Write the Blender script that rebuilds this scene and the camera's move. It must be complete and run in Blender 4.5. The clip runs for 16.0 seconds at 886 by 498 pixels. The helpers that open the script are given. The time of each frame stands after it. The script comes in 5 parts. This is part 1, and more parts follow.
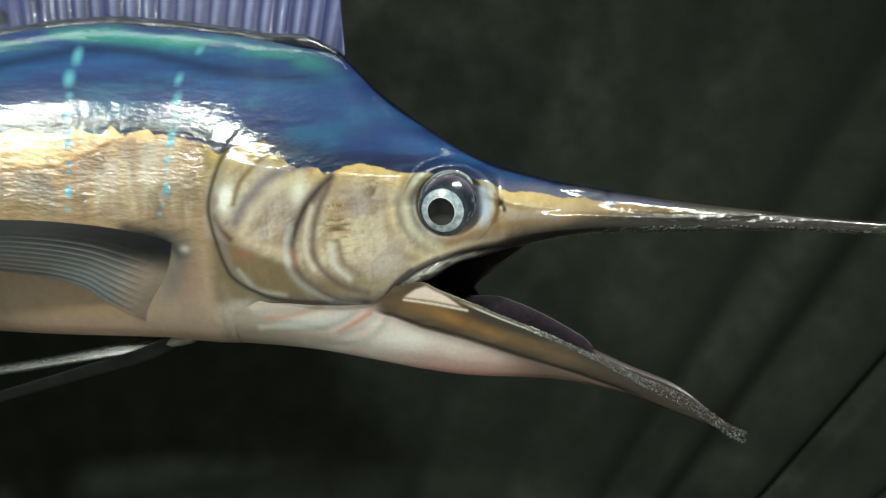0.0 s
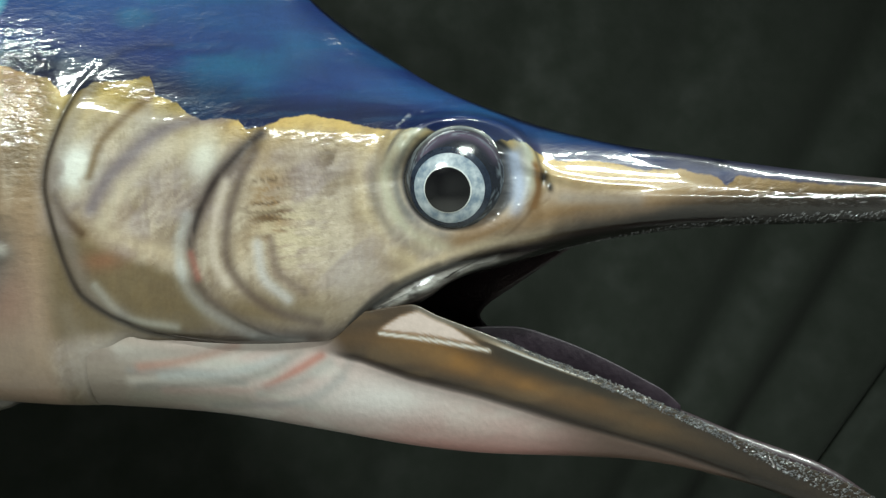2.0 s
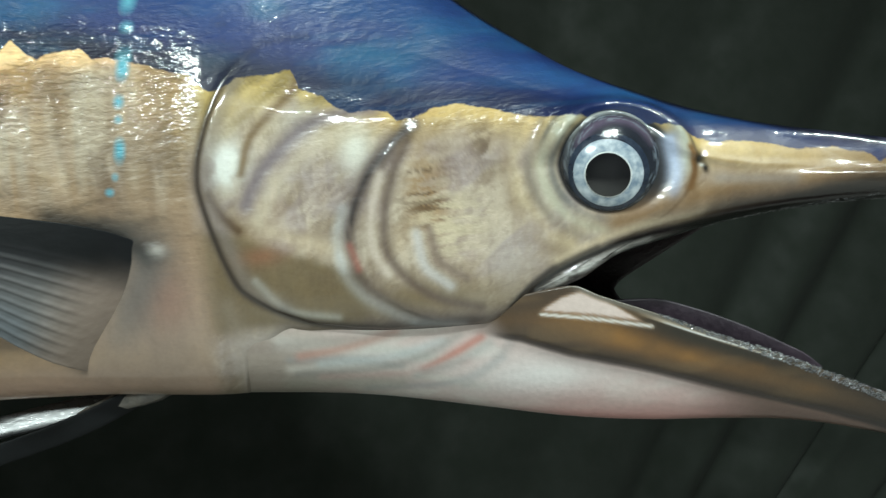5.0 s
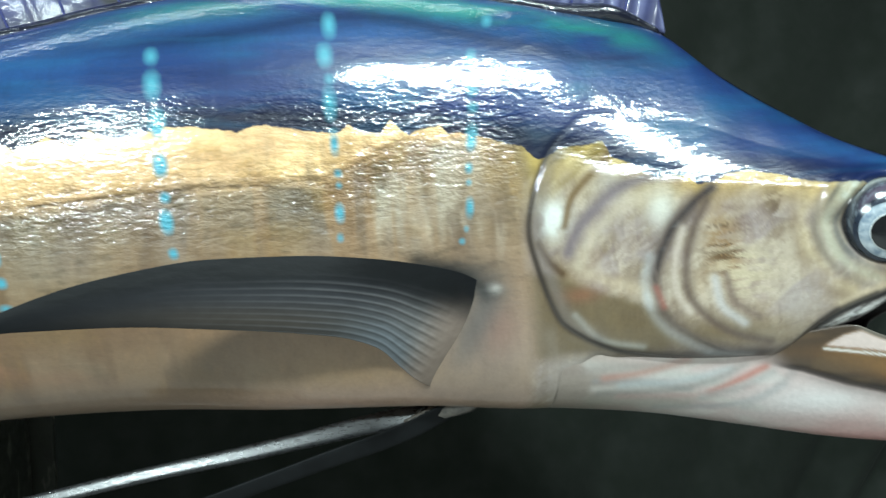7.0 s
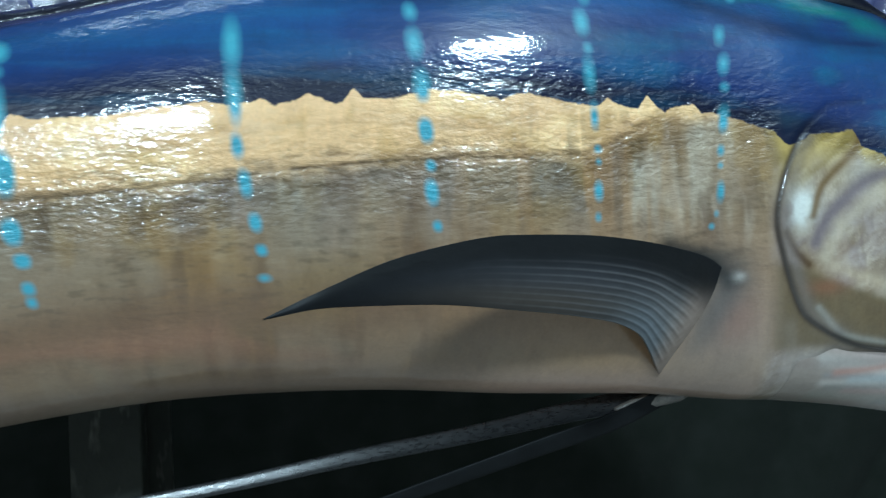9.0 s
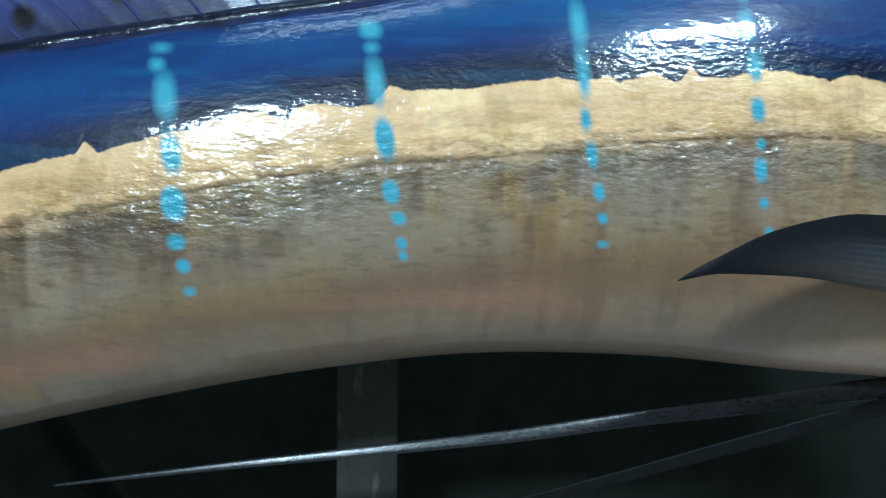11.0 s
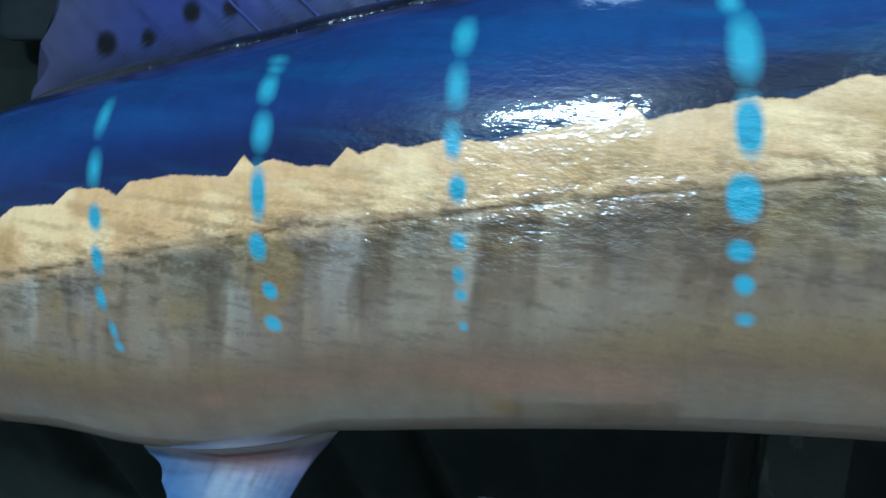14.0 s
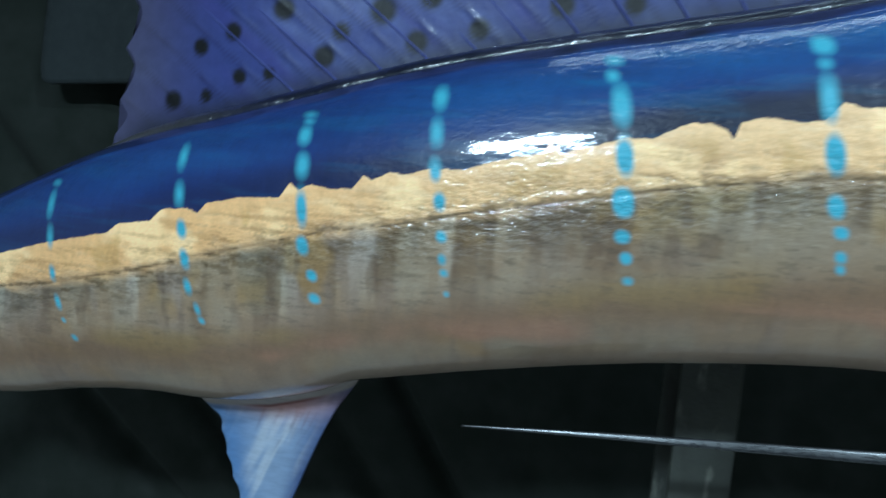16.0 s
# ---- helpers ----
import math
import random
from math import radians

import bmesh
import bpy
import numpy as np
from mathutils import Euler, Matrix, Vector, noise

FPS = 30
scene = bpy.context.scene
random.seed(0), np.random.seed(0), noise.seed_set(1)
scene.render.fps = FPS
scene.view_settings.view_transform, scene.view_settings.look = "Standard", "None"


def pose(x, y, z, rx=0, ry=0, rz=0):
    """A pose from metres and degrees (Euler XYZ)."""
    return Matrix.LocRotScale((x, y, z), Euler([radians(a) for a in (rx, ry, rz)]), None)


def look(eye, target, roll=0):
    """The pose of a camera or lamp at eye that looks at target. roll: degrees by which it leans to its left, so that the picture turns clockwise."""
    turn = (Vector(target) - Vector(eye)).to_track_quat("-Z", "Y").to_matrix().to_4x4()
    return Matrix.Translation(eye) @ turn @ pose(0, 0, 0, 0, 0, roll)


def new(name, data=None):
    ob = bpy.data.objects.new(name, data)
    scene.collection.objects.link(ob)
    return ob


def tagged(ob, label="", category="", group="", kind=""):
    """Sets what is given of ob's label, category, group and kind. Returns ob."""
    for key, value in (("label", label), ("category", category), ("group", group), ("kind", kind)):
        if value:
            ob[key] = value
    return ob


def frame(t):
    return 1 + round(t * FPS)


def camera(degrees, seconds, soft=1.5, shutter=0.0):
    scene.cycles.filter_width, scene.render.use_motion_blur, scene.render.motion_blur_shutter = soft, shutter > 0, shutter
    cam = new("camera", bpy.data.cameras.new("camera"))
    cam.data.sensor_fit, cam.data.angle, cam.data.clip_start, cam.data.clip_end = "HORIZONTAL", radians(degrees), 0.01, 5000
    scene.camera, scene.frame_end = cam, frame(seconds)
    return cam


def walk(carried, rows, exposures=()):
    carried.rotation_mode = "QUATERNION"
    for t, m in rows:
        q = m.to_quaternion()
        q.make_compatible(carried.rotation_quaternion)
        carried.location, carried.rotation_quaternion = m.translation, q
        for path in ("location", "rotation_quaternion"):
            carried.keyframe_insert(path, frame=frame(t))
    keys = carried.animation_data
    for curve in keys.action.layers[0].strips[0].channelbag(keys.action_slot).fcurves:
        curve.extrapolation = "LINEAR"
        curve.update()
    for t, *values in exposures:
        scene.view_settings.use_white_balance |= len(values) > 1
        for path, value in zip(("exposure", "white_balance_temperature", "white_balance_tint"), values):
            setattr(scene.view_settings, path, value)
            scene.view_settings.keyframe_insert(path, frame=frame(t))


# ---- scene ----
cam = camera(67.2, 16.0, 1.3, 0.4)
PATH = [
    (0, (0.005, -0.003, 1.301), (0.058, 1.994, 1.405), -3.2),
    (0.5, (-0.022, 0.128, 1.3), (0.202, 2.113, 1.399), -2.6),
    (1, (-0.045, 0.196, 1.302), (0.279, 2.164, 1.445), -2.8),
    (1.5, (-0.051, 0.215, 1.296), (0.328, 2.169, 1.488), -2.3),
    (2, (-0.055, 0.241, 1.297), (0.33, 2.194, 1.492), -3.2),
    (2.5, (-0.066, 0.282, 1.304), (0.409, 2.219, 1.46), -3.9),
    (3, (-0.078, 0.3, 1.31), (0.472, 2.219, 1.433), -5.1),
    (3.2, (-0.082, 0.298, 1.317), (0.484, 2.216, 1.37), -5.2),
    (5.3, (-0.174, 0.242, 1.327), (0.215, 2.204, 1.354), -6.4),
    (5.5, (-0.179, 0.239, 1.326), (0.103, 2.219, 1.327), -6.0),
    (6, (-0.224, 0.228, 1.32), (-0.099, 2.224, 1.358), -5.0),
    (6.5, (-0.293, 0.192, 1.326), (-0.12, 2.181, 1.429), -5.4),
    (7, (-0.359, 0.196, 1.357), (-0.046, 2.168, 1.467), -5.0),
    (7.5, (-0.425, 0.255, 1.366), (-0.092, 2.225, 1.456), -3.6),
    (8, (-0.474, 0.263, 1.37), (-0.091, 2.225, 1.439), -3.2),
    (8.2, (-0.489, 0.266, 1.371), (-0.067, 2.219, 1.438), -2.7),
    (10.3, (-0.68, 0.239, 1.373), (-0.328, 2.207, 1.362), -1.2),
    (10.5, (-0.697, 0.242, 1.371), (-0.404, 2.221, 1.365), -0.6),
    (11, (-0.723, 0.253, 1.368), (-0.543, 2.245, 1.347), 0.3),
    (11.5, (-0.739, 0.256, 1.365), (-0.639, 2.253, 1.34), 0.5),
    (12, (-0.772, 0.264, 1.362), (-0.799, 2.264, 1.342), 0.4),
    (12.5, (-0.816, 0.265, 1.374), (-0.93, 2.262, 1.337), 1.6),
    (13, (-0.845, 0.274, 1.39), (-1.037, 2.262, 1.279), 2.5),
    (13.5, (-0.885, 0.327, 1.387), (-1.238, 2.29, 1.249), 3.3),
    (14, (-0.909, 0.357, 1.376), (-1.383, 2.294, 1.216), 6.9),
    (14.5, (-0.912, 0.339, 1.366), (-1.483, 2.249, 1.216), 8.2),
    (15, (-0.936, 0.31, 1.359), (-1.566, 2.201, 1.19), 7.9),
    (15.5, (-0.919, 0.258, 1.357), (-1.486, 2.169, 1.191), 6.7),
    (16, (-0.871, 0.197, 1.375), (-1.304, 2.146, 1.255), 5.3),
]
# the camera's own exposure and white balance drift: seconds, stops, kelvin, tint
DRIFT = [(0, 0.06, 7050, 5), (2.5, -0.08, 6520, 6), (5.3, 0.05, 6280, 5), (6.0, 0.15, 6150, 5), (6.6, 0.3, 6100, 5), (7.0, 0.26, 6000, 4), (7.5, -0.15, 5900, 4), (8.2, -0.3, 5540, 3), (10.3, -0.22, 5140, 3), (12.5, -0.15, 4920, 3), (14, -0.17, 4690, 3), (15, -0.14, 4790, 3), (16, -0.12, 5040, 3)]
walk(cam, [(t, look(eye, target, roll)) for t, eye, target, roll in PATH], DRIFT)

# ---- world and lamps ----
world = bpy.data.worlds.new("room_air")
world.use_nodes = True
world.node_tree.nodes["Background"].inputs[0].default_value = (0.9, 0.95, 1.0, 1)
world.node_tree.nodes["Background"].inputs[1].default_value = 0.02
scene.world = world
LAMPS = [((-1.36, -1.36, 2.5), 0.54, 0.30, 76), ((0.1, -0.48, 2.5), 0.38, 0.12, 36), ((-0.55, 0.72, 2.5), 1.2, 0.05, 1.5)]
for spot, long, wide, watts in LAMPS:
    data = bpy.data.lights.new("ceiling_lamp_light", "AREA")
    data.shape, data.size, data.size_y, data.energy, data.color = "RECTANGLE", long, wide, watts, (0.90, 1.0, 0.97)
    new("ceiling_lamp_light", data).matrix_world = pose(*spot)


# ---- materials ----
def nodes_of(name):
    m = bpy.data.materials.new(name)
    m.use_nodes = True
    nt = m.node_tree
    return m, nt, nt.nodes["Principled BSDF"]


def add(nt, kind, **sets):
    n = nt.nodes.new(kind)
    for k, v in sets.items():
        n.inputs[k.replace("_", " ")].default_value = v
    return n


def attr(nt, name):
    n = nt.nodes.new("ShaderNodeAttribute")
    n.attribute_name = name
    return n


def mixc(nt, fac, a, b, blend="MIX"):
    n = nt.nodes.new("ShaderNodeMix")
    n.data_type, n.blend_type = "RGBA", blend
    for sock, v in ((n.inputs[0], fac), (n.inputs[6], a), (n.inputs[7], b)):
        if hasattr(v, "is_output"):
            nt.links.new(v, sock)
        else:
            sock.default_value = v
    return n.outputs[2]


def maths(nt, op, a, b=0.0):
    n = nt.nodes.new("ShaderNodeMath")
    n.operation = op
    for sock, v in ((n.inputs[0], a), (n.inputs[1], b)):
        if hasattr(v, "is_output"):
            nt.links.new(v, sock)
        else:
            sock.default_value = v
    return n.outputs[0]


def noise_tex(nt, scale, stretch=(1, 1, 1), detail=4, rough=0.55):
    co = nt.nodes.new("ShaderNodeTexCoord")
    mp = nt.nodes.new("ShaderNodeMapping")
    mp.inputs["Scale"].default_value = stretch
    nt.links.new(co.outputs["Object"], mp.inputs["Vector"])
    n = add(nt, "ShaderNodeTexNoise", Scale=scale, Detail=detail, Roughness=rough)
    nt.links.new(mp.outputs[0], n.inputs["Vector"])
    return n.outputs["Fac"]


def ramp(nt, fac, lo, hi, a=0.0, b=1.0):
    n = add(nt, "ShaderNodeMapRange", From_Min=lo, From_Max=hi, To_Min=a, To_Max=b)
    nt.links.new(fac, n.inputs["Value"])
    return n.outputs[0]


def bump(nt, bs, height, strength, dist, coat=True):
    n = add(nt, "ShaderNodeBump", Strength=strength, Distance=dist)
    nt.links.new(height, n.inputs["Height"])
    nt.links.new(n.outputs[0], bs.inputs["Normal"])
    if coat:
        nt.links.new(n.outputs[0], bs.inputs["Coat Normal"])


def skin_material():
    """Airbrushed, clear-coated fish skin: colours ride on the mesh, edges and grain come from nodes."""
    m, nt, bs = nodes_of("painted_skin")
    grain = noise_tex(nt, 420, (1, 1, 1), 3)
    ragged = noise_tex(nt, 170, (1, 1, 1), 4, 0.65)
    edge = maths(nt, "ADD", attr(nt, "edge").outputs["Fac"], ramp(nt, ragged, 0.3, 0.7, -0.8, 0.8))
    col = mixc(nt, ramp(nt, edge, -0.6, 0.6), attr(nt, "low").outputs["Color"], attr(nt, "high").outputs["Color"])
    col = mixc(nt, ramp(nt, grain, 0.3, 0.75, 0.0, 0.22), col, mixc(nt, 1.0, col, (0.55, 0.5, 0.45, 1), "MULTIPLY"))
    fleck = noise_tex(nt, 90, (1.3, 1, 0.4), 5, 0.6)
    col = mixc(nt, ramp(nt, fleck, 0.52, 0.72, 0.0, 0.3), col, mixc(nt, 1.0, col, (1.35, 1.3, 1.2, 1), "MULTIPLY"))
    stroke = noise_tex(nt, 120, (1, 1, 0.3), 3, 0.55)
    col = mixc(nt, ramp(nt, stroke, 0.52, 0.70, 0.0, 0.20), col, mixc(nt, 1.0, col, (0.62, 0.56, 0.52, 1), "MULTIPLY"))
    col = mixc(nt, ramp(nt, stroke, 0.46, 0.30, 0.0, 0.15), col, mixc(nt, 1.0, col, (1.35, 1.33, 1.30, 1), "MULTIPLY"))
    col = mixc(nt, ramp(nt, attr(nt, "spot").outputs["Fac"], -1.0, 1.0), col, (0.11, 0.41, 0.52, 1))
    bs.inputs["Roughness"].default_value = 0.36
    bs.inputs["Specular IOR Level"].default_value = 0.30
    bs.inputs["Coat Weight"].default_value = 1.0
    bs.inputs["Coat IOR"].default_value = 1.6
    bs.inputs["Coat Roughness"].default_value = 0.055
    pebble = noise_tex(nt, 150, (0.42, 1, 1), 3, 0.55)
    # hollows of the pebbling darkened: paint settled in them plus their shade as colour
    pit = maths(nt, "MULTIPLY", ramp(nt, pebble, 0.50, 0.36), ramp(nt, attr(nt, "rough").outputs["Fac"], 0.35, 1.2))
    col = mixc(nt, maths(nt, "MULTIPLY", pit, 0.28), col, mixc(nt, 1.0, col, (0.38, 0.32, 0.27, 1), "MULTIPLY"))
    nt.links.new(col, bs.inputs["Base Color"])
    swell = noise_tex(nt, 45, (0.4, 1, 1), 2, 0.5)
    fine = noise_tex(nt, 300, (0.65, 1, 1.1), 3)
    high = maths(nt, "ADD", maths(nt, "MULTIPLY", pebble, 1.0), maths(nt, "MULTIPLY", fine, 0.5))
    high = maths(nt, "MULTIPLY", high, attr(nt, "rough").outputs["Fac"])
    high = maths(nt, "ADD", high, maths(nt, "MULTIPLY", swell, 0.7))
    bump(nt, bs, high, 1.0, 0.0010, False)
    calm = add(nt, "ShaderNodeBump", Strength=1.0, Distance=0.00055)
    nt.links.new(high, calm.inputs["Height"])
    nt.links.new(calm.outputs[0], bs.inputs["Coat Normal"])
    return m


def coloured_material(name, rough=0.4, coat=0.6, spec=0.5, grain_scale=300, grain_fade=0.35, bump_scale=200, bump_dist=0.0008, stretch=(1, 1, 1)):
    """Surface whose airbrushed colours ride on the mesh."""
    m, nt, bs = nodes_of(name)
    grain = noise_tex(nt, grain_scale, stretch, 4)
    col = attr(nt, "low").outputs["Color"]
    col = mixc(nt, ramp(nt, grain, 0.35, 0.75, 0.0, grain_fade), col, mixc(nt, 1.0, col, (0.5, 0.48, 0.45, 1), "MULTIPLY"))
    nt.links.new(col, bs.inputs["Base Color"])
    bs.inputs["Roughness"].default_value = rough
    bs.inputs["Specular IOR Level"].default_value = spec
    bs.inputs["Coat Weight"].default_value = coat
    bs.inputs["Coat Roughness"].default_value = 0.08
    bump(nt, bs, noise_tex(nt, bump_scale, stretch, 3), 1.0, bump_dist)
    return m


def plain_material(name, a, b, scale=20, rough=0.6, coat=0.0, dist=0.001, bump_scale=None, stretch=(1, 1, 1), metal=0.0):
    """Two-tone procedural surface with relief."""
    m, nt, bs = nodes_of(name)
    big = noise_tex(nt, scale, stretch, 5, 0.6)
    small = noise_tex(nt, scale * 9, stretch, 3)
    f = maths(nt, "ADD", maths(nt, "MULTIPLY", big, 0.75), maths(nt, "MULTIPLY", small, 0.25))
    nt.links.new(mixc(nt, ramp(nt, f, 0.35, 0.65), (*a, 1), (*b, 1)), bs.inputs["Base Color"])
    nt.links.new(ramp(nt, small, 0.3, 0.7, rough * 0.8, min(1, rough * 1.2)), bs.inputs["Roughness"])
    bs.inputs["Coat Weight"].default_value = coat
    bs.inputs["Metallic"].default_value = metal
    bump(nt, bs, noise_tex(nt, bump_scale or scale * 12, stretch, 3), 0.6, dist)
    return m


SKIN = skin_material()
JAW = coloured_material("painted_jaw", 0.38, 0.5, 0.45, 260, 0.2, 230, 0.0003)
FIN = coloured_material("painted_fin", 0.5, 0.0, 0.18, 200, 0.35, 180, 0.0003, (0.3, 1, 1))
SAIL = coloured_material("painted_sail", 0.42, 0.15, 0.3, 90, 0.35, 110, 0.0003)
RAY = plain_material("fin_ray_blue", (0.05, 0.058, 0.19), (0.08, 0.09, 0.26), 60, 0.7, 0.0, 0.0003)
RAY.node_tree.nodes["Principled BSDF"].inputs["Specular IOR Level"].default_value = 0.12
SHEATH = coloured_material("black_blue_gloss", 0.28, 0.8, 0.5, 60, 0.5, 150, 0.0012)
STRAP = plain_material("black_fin_gloss", (0.006, 0.0065, 0.008), (0.022, 0.022, 0.024), 60, 0.30, 0.0, 0.00025, 260, (0.35, 1, 1))
STRAP.node_tree.nodes["Principled BSDF"].inputs["Specular IOR Level"].default_value = 0.9
DULL = plain_material("black_fin_dull", (0.005, 0.0055, 0.006), (0.010, 0.011, 0.012), 40, 0.55, 0.0, 0.0003, 120)
DULL.node_tree.nodes["Principled BSDF"].inputs["Specular IOR Level"].default_value = 0.15
TOOTH = plain_material("enamel_grit", (0.025, 0.025, 0.027), (0.24, 0.24, 0.245), 260, 0.10, 1.0, 0.0025, 700)
MOUTH = plain_material("mouth_lining", (0.02, 0.012, 0.014), (0.05, 0.03, 0.035), 40, 0.35, 0.5, 0.001)
PURPLE = plain_material("mouth_purple", (0.014, 0.010, 0.015), (0.042, 0.028, 0.040), 30, 0.55, 0.0, 0.0005)
CLOTH = plain_material("dark_cloth", (0.0098, 0.0138, 0.0092), (0.0106, 0.0147, 0.0098), 2, 0.95, 0.0, 0.0003, 900)
FLAP = plain_material("grey_cloth", (0.017, 0.022, 0.023), (0.021, 0.027, 0.028), 6, 0.95, 0.0, 0.0006, 700)
POST = plain_material("weathered_post", (0.022, 0.023, 0.018), (0.052, 0.055, 0.042), 14, 0.6, 0.0, 0.002, 60)


def stain(m, colour, scale, stretch, lo, hi):
    """Runs of paint over a finished material."""
    nt = m.node_tree
    bs = nt.nodes["Principled BSDF"]
    under = bs.inputs["Base Color"].links[0].from_socket
    mask = ramp(nt, noise_tex(nt, scale, stretch, 3, 0.5), lo, hi)
    nt.links.new(mixc(nt, mask, under, (*colour, 1)), bs.inputs["Base Color"])


stain(POST, (0.12, 0.12, 0.095), 60, (1, 1, 0.3), 0.60, 0.68)
stain(POST, (0.02, 0.018, 0.012), 25, (1, 1, 0.2), 0.58, 0.72)
FLOOR = plain_material("concrete", (0.33, 0.32, 0.30), (0.42, 0.41, 0.39), 3, 0.7, 0.0, 0.002)
PAINT = plain_material("wall_paint", (0.20, 0.20, 0.19), (0.25, 0.25, 0.235), 2, 0.8, 0.0, 0.001)
WHITE = plain_material("lamp_housing", (0.7, 0.7, 0.68), (0.8, 0.8, 0.78), 8, 0.4, 0.0, 0.0005)
EYE_BLACK = plain_material("pupil_black", (0.004, 0.004, 0.005), (0.01, 0.01, 0.012), 60, 0.08, 1.0, 0.0001)


# ---- building helpers ----
def link_mesh(name, me, mat, parent=None, label=""):
    ob = new(name, me)
    me.materials.append(mat)
    if parent:
        ob.parent = parent
    return tagged(ob, label)


def part(name, bm, mat, parent=None, label="", smooth=True):
    me = bpy.data.meshes.new(name)
    bm.to_mesh(me)
    bm.free()
    me.polygons.foreach_set("use_smooth", [smooth] * len(me.polygons))
    return link_mesh(name, me, mat, parent, label)


def sheet(name, P, mat, parent=None, label="", wrap=False, caps=False, **layers):
    """A mesh over a grid of points P[i, j]; layers ride on its points as colours or values."""
    nu, nv = P.shape[:2]
    ids = np.arange(nu * nv).reshape(nu, nv)
    nxt = np.roll(ids, -1, 1) if wrap else ids[:, 1:]
    a = ids if wrap else ids[:, :-1]
    quads = np.stack([a[:-1], a[1:], nxt[1:], nxt[:-1]], -1).reshape(-1, 4)
    me = bpy.data.meshes.new(name)
    faces = quads.tolist()
    if caps:
        faces += [ids[0].tolist(), ids[-1][::-1].tolist()]
    me.from_pydata(P.reshape(-1, 3).tolist(), [], faces)
    me.polygons.foreach_set("use_smooth", [True] * len(me.polygons))
    for key, val in layers.items():
        val = np.asarray(val, np.float32)
        if val.ndim == P.ndim:
            val = np.concatenate([val, np.ones((*val.shape[:2], 1), np.float32)], -1)
            me.attributes.new(key, "FLOAT_COLOR", "POINT").data.foreach_set("color", val.ravel())
        else:
            me.attributes.new(key, "FLOAT", "POINT").data.foreach_set("value", val.ravel())
    return link_mesh(name, me, mat, parent, label)


def box(bm, lo, hi, bevel=0.0):
    r = bmesh.ops.create_cube(bm, size=1.0)
    for v in r["verts"]:
        v.co = Vector([lo[k] + (v.co[k] + 0.5) * (hi[k] - lo[k]) for k in range(3)])
    if bevel:
        es = list({e for v in r["verts"] for e in v.link_edges})
        bmesh.ops.bevel(bm, geom=es, offset=bevel, segments=3, affect="EDGES", profile=0.5)
    return bm


def curve(x, pts):
    """Smooth curve through (x, value) stations."""
    xs = np.array([p[0] for p in pts], float)
    vs = np.array([p[1] for p in pts], float)
    d = np.diff(vs) / np.diff(xs)
    m = np.zeros_like(vs)
    m[0], m[-1] = d[0], d[-1]
    w = np.diff(xs)
    mid = (w[1:] * d[:-1] + w[:-1] * d[1:]) / (w[1:] + w[:-1])
    cap = 2.5 * np.minimum(np.abs(d[:-1]), np.abs(d[1:]))
    m[1:-1] = np.where(d[:-1] * d[1:] > 0, np.sign(mid) * np.minimum(np.abs(mid), cap), 0)
    x = np.clip(np.asarray(x, float), xs[0], xs[-1])
    i = np.clip(np.searchsorted(xs, x) - 1, 0, len(xs) - 2)
    h = xs[i + 1] - xs[i]
    t = (x - xs[i]) / h
    return ((2*t**3 - 3*t**2 + 1) * vs[i] + (t**3 - 2*t**2 + t) * h * m[i]
            + (-2*t**3 + 3*t**2) * vs[i + 1] + (t**3 - t**2) * h * m[i + 1])

JAW_SPINE = [(-1.8, .80), (-1.5, .78), (-1.2, .77), (-.9, .765), (-.6, .763), (-.3, .762), (-.15, .745), (.02, .672), (.17, .583), (.35, .47), (.52, .36)]
SPINE = [(-1.8, .80), (-1.5, .78), (-1.2, .77), (-.9, .765), (-.6, .763), (-.3, .762), (-.15, .745), (.02, .669), (.17, .566), (.35, .447), (.52, .335)]
BACK = [(-1.8, 1.2500), (-1.6, 1.2950), (-1.455, 1.3540), (-1.334, 1.4060), (-1.19, 1.4480), (-1.0, 1.4990), (-.82, 1.5320), (-.735, 1.5470), (-.6, 1.5800), (-.45, 1.6110), (-.354, 1.6190), (-.258, 1.6090), (-.163, 1.5870), (-.074, 1.5546), (-.04, 1.5147), (.003, 1.4715), (.05, 1.4303), (.106, 1.3970), (.16, 1.3760), (.209, 1.3592), (.245, 1.3488), (.33, 1.3270), (.52, 1.2940)]
BELLY = [(-1.8, 1.1800), (-1.6, 1.1350), (-1.437, 1.1450), (-1.338, 1.1650), (-1.26, 1.1745), (-1.21, 1.1760), (-1.15, 1.1840), (-1.10, 1.1990), (-1.06, 1.2160), (-1.03, 1.2230), (-.94, 1.2430), (-.79, 1.2700), (-.627, 1.2840), (-.5, 1.2785), (-.41, 1.2685), (-.3, 1.2590), (-.2, 1.2480), (-.113, 1.2370), (-.05, 1.2250), (.005, 1.2147), (.044, 1.2104), (.1, 1.2090), (.12, 1.2080), (.172, 1.1965), (.211, 1.1809), (.244, 1.1695), (.254, 1.1670)]
HALF = [(-1.8, .018), (-1.6, .045), (-1.4, .070), (-1.2, .081), (-.9, .084), (-.72, .0825), (-.6, .087), (-.46, .087), (-.36, .081), (-.3, .077), (-.25, .0747), (-.2, .0744), (-.15, .0742), (-.1, .0730), (.0, .058), (.05, .046), (.1, .032), (.17, .017), (.25, .0105), (.35, .008), (.52, .002)]


